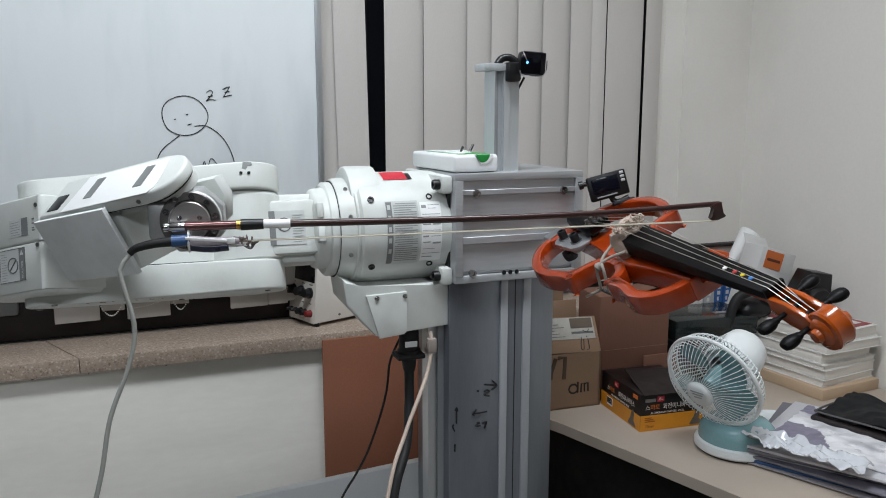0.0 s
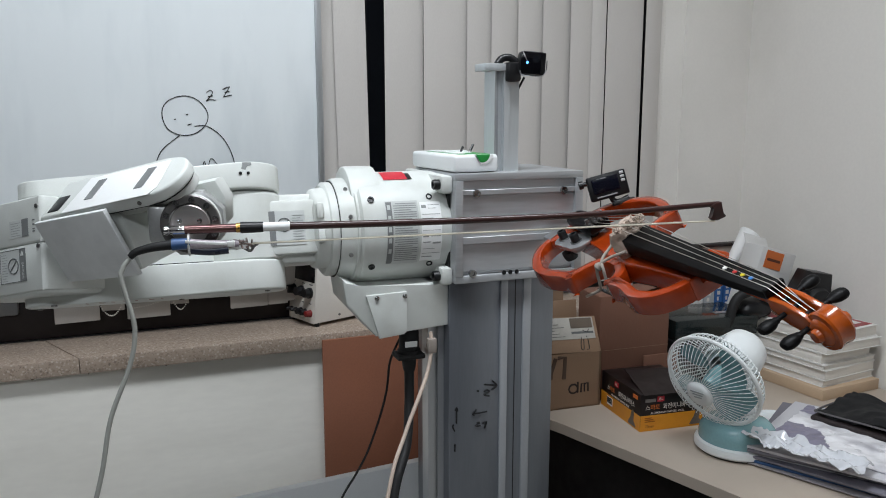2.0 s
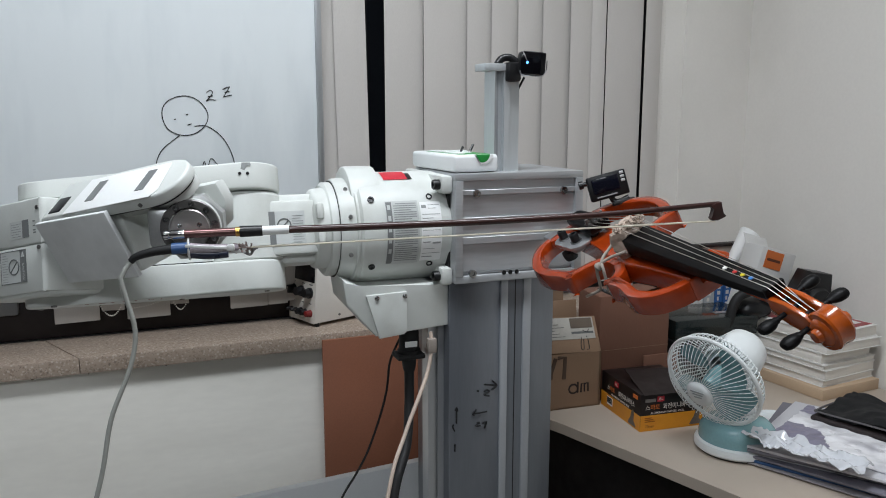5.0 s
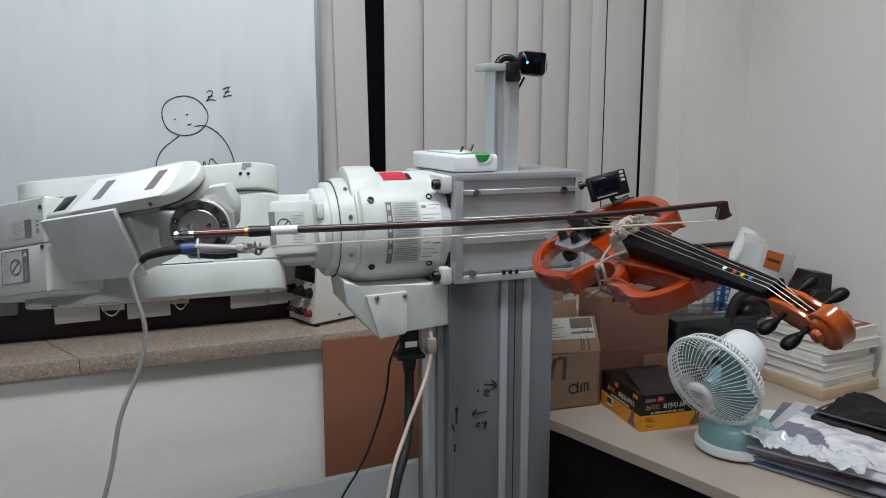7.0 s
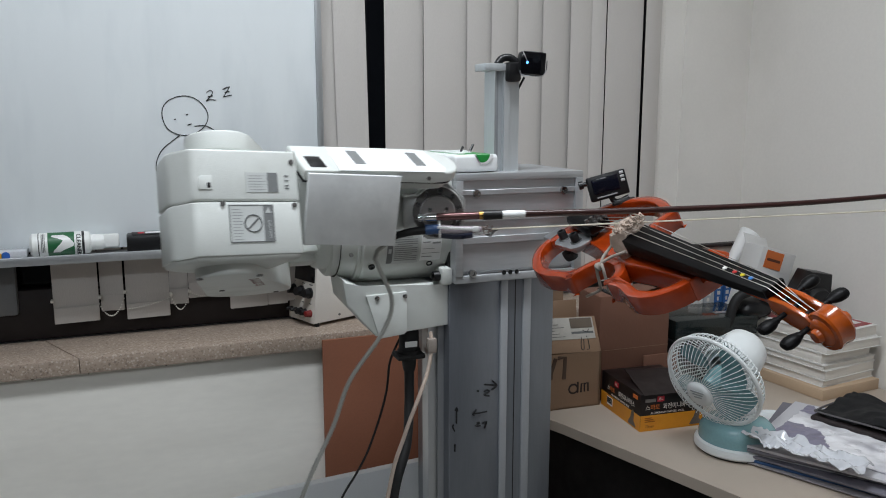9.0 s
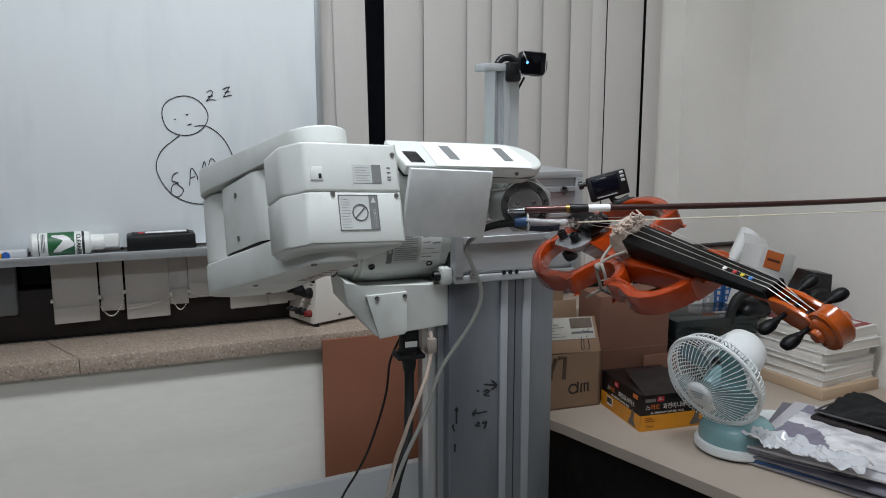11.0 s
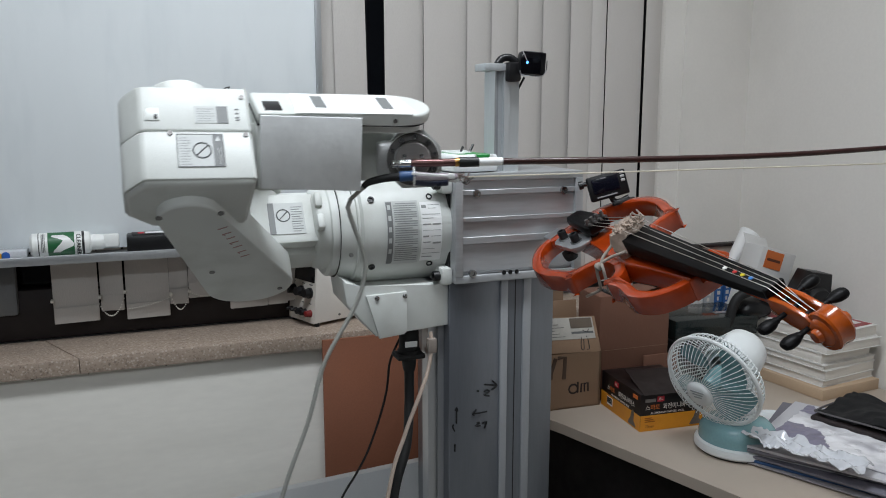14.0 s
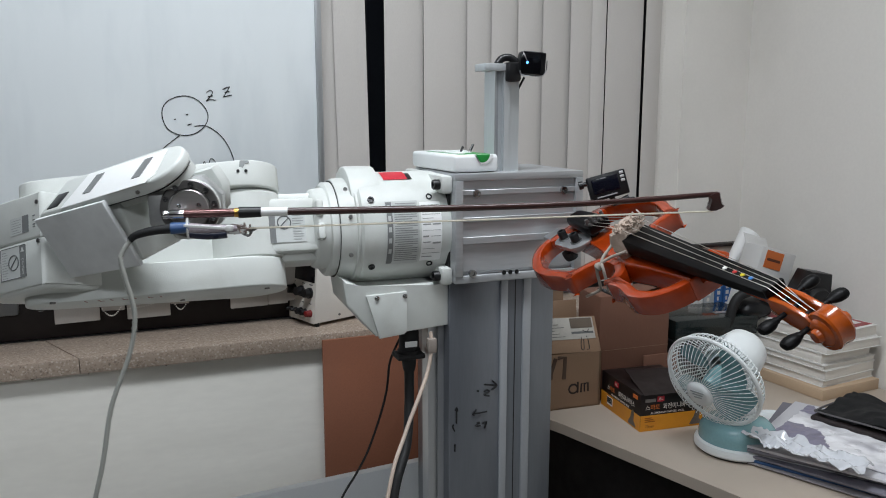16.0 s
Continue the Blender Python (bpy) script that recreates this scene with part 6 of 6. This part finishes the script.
part("printed_shape", crumple(0.0, 0.24, 0.01, 0.25, 0.0035, 70, 70, 2.0, 0.0003, 0.0, 1.0, lambda u, v: noise.noise(Vector((u * 3.2 + 7.3, v * 2.6 + 1.1, 0.4))) + 0.12 * noise.noise(Vector((u * 11, v * 9, 2.0))) > 0.2 and 0.05 < v, 0.0007), mat("grey_violet_print", srgb(132, 128, 146), 0.35, vary=0.08), sheet, "grey-violet printed landscape shapes")
wrap = thing("plastic_wrapper", pose(1.035, 1.105, z + 0.012, 0, 0, -69), "crumpled shiny clear plastic wrapper on the papers", "wrapper")
part("film", crumple(-0.005, 0.205, -0.016, 0.05, 0.015, 44, 14, 9.0, 0.0008, 0.0, 1.3), mat("shiny_film", srgb(214, 216, 221), 0.12, vary=0.05, bump=0.3, fine=120, coat=0.5), wrap)
CLOTH = mat("black_cloth", srgb(13, 13, 15), 0.85, vary=0.2, scale=40, bump=0.3)
cloth = thing("black_pouch", pose(1.250, 1.154, z + 0.012, 0, 0, -74), "black cloth pouch with grey zip piping on the papers", "pouch")
part("pouch", crumple(0, 0.3, 0, 0.16, 0.02, 30, 20, 4.0, 0.005, 0.0, 0.3), CLOTH, cloth)
part("piping", tube(B(), [(0.0, 0.155, 0.006), (-0.001, 0.1, 0.006), (0.001, 0.01, 0.009), (0.015, -0.001, 0.008), (0.15, -0.002, 0.012), (0.3, -0.001, 0.007)], 0.002, 8, 5), mat("grey_piping", srgb(92, 89, 90), 0.7), cloth)
part("under_fold", box(B(), -0.006, 0.29, -0.007, 0.15, -0.012, -0.001, 0.005, seg=3), mat("dark_brown_cloth", srgb(44, 36, 36), 0.8), cloth)

# ---------- what moves ----------
JOINTS = ((0.0, -16.0, 5.5, -48.1, 23.4), (2.0, -15.6, 4.8, -47.8, 22.8), (4.0, -15.2, 4.0, -47.6, 22.3), (6.5, -14.9, 3.7, -47.5, 21.7),
          (7.0, -14.8, 4.7, -44.9, 19.8), (7.5, -15.2, 17.8, -26.0, 15.4), (8.0, -15.2, 39.0, -9.0, 10.6), (8.5, -15.9, 59.1, 5.6, 11.8),
          (9.0, -16.8, 77.9, 10.8, 15.1), (9.6, -17.7, 96.5, 10.9, 17.8), (10.2, -18.1, 104.5, 10.3, 18.5), (12.0, -18.1, 104.6, 10.3, 18.5),
          (12.5, -32.8, 104.1, 3.5, 31.6), (13.0, -39.8, 101.7, 0.2, 39.3), (13.5, -36.2, 85.7, 2.9, 33.4), (14.0, -32.7, 69.2, 1.5, 29.6),
          (14.5, -29.3, 50.9, -4.6, 25.9), (15.0, -25.8, 31.2, -18.6, 22.0), (15.5, -22.7, 12.6, -34.9, 22.4), (16.0, -19.9, 2.6, -47.8, 25.8))
BOW_ROWS = [(0.0, pose(0.0368, 1.0045, 1.2455, 0, -0.91, -10.72)), (2.0, pose(0.0368, 1.0086, 1.2408, 0, -1.30, -11.17)), (4.0, pose(0.0367, 1.0126, 1.2367, 0, -1.64, -11.63)),
            (6.5, pose(0.0366, 1.0139, 1.2332, 0, -1.93, -11.80)), (7.0, pose(0.0480, 1.0180, 1.2333, 0, -1.96, -12.13)), (7.5, pose(0.1244, 1.0390, 1.2320, 0, -2.12, -14.81)),
            (8.0, pose(0.2054, 1.0320, 1.2342, 0, -2.08, -14.78)), (8.5, pose(0.2921, 1.0460, 1.2342, 0, -2.15, -16.54)), (9.0, pose(0.3760, 1.0400, 1.2371, 0, -2.20, -17.8)),
            (9.6, pose(0.4760, 1.0385, 1.2405, 0, -1.95, -18.3)), (10.2, pose(0.5124, 1.0362, 1.2415, 0, -1.80, -18.42)), (12.0, pose(0.5129, 1.0361, 1.2415, 0, -1.80, -18.42)),
            (12.5, pose(0.5103, 1.0278, 1.3132, 0, -2.12, -18.36)), (13.0, pose(0.5009, 1.0264, 1.3512, 0, -2.0, -18.38)), (13.5, pose(0.4179, 1.0314, 1.3318, 0, -1.96, -18.0)),
            (14.0, pose(0.3354, 1.0300, 1.3140, 0, -1.48, -16.9)), (14.5, pose(0.2520, 1.0322, 1.2986, 0, -1.52, -15.30)), (15.0, pose(0.1701, 1.0260, 1.2833, 0, -1.39, -14.22)),
            (15.5, pose(0.0925, 1.0265, 1.2686, 0, -1.38, -14.42)), (16.0, pose(0.0375, 1.0249, 1.2585, 0, -0.92, -12.34))]


def motions():
    rows = {k: [] for k in ("shoulder", "upper", "elbow", "fore")}
    for t, q1, q2, q3, q4 in JOINTS:
        a = T(0.154, 1.291, 1.193) @ pose(0, 0, 0, q1)
        e = a @ pose(0, 0, 0, 0, 0, q2) @ T(-L1, 0, -0.007)
        b = Matrix.Translation(e.translation) @ pose(0, 0, 0, q1) @ pose(0, 0, 0, 0, 0, q3)
        rows["shoulder"].append((t, a))
        rows["upper"].append((t, a @ pose(0, 0, 0, 0, 0, q2)))
        rows["elbow"].append((t, b @ T(0.006, 0.005, 0.002)))
        rows["fore"].append((t, b @ pose(0, 0, 0, q4) @ T(0.0065, 0, 0.001)))
    walk(shoulder, rows["shoulder"])
    walk(upper, rows["upper"])
    walk(elbow, rows["elbow"])
    walk(fore, rows["fore"])
    walk(wrist, BOW_ROWS)
    walk(bow, BOW_ROWS)
    walk(clamp, BOW_ROWS)
    # the lead: from the plug down towards a place on the floor that follows, in equal links
    rows = [[] for _ in LINKS]
    for t, m in BOW_ROWS:
        top = m @ Vector((-0.054, -0.002, -0.031))
        foot_x, foot_y, foot_z = top.x - 0.07 - 0.067 * min(1, max(0, (top.x + 0.02) / 0.35)), top.y - 0.02, 0.86
        line = [top + Vector((u * (foot_x - top.x), v_ * (foot_y - top.y), w * (foot_z - top.z))) for u, v_, w in
                ((0, 0, 0), (0.17, 0.1, 0.05), (0.12, 0.2, 0.12), (0.0, 0.3, 0.25), (0.12, 0.4, 0.38), (0.48, 0.6, 0.56), (0.68, 0.8, 0.75), (1.0, 1.0, 1.0), (1.35, 1.2, 1.4), (1.5, 1.4, 2.0))]
        fine = spline(line, 40)
        p, i = fine[0], 0
        for k in range(len(LINKS)):
            while i < len(fine) - 1 and (fine[i] - p).length < LINK:
                i += 1
            d = (fine[i] - p).normalized()
            rows[k].append((t, Matrix.Translation(p) @ d.to_track_quat("-Z", "Y").to_matrix().to_4x4()))
            p = p + d * LINK
    for ob, r in zip(LINKS, rows):
        walk(ob, r)


motions()
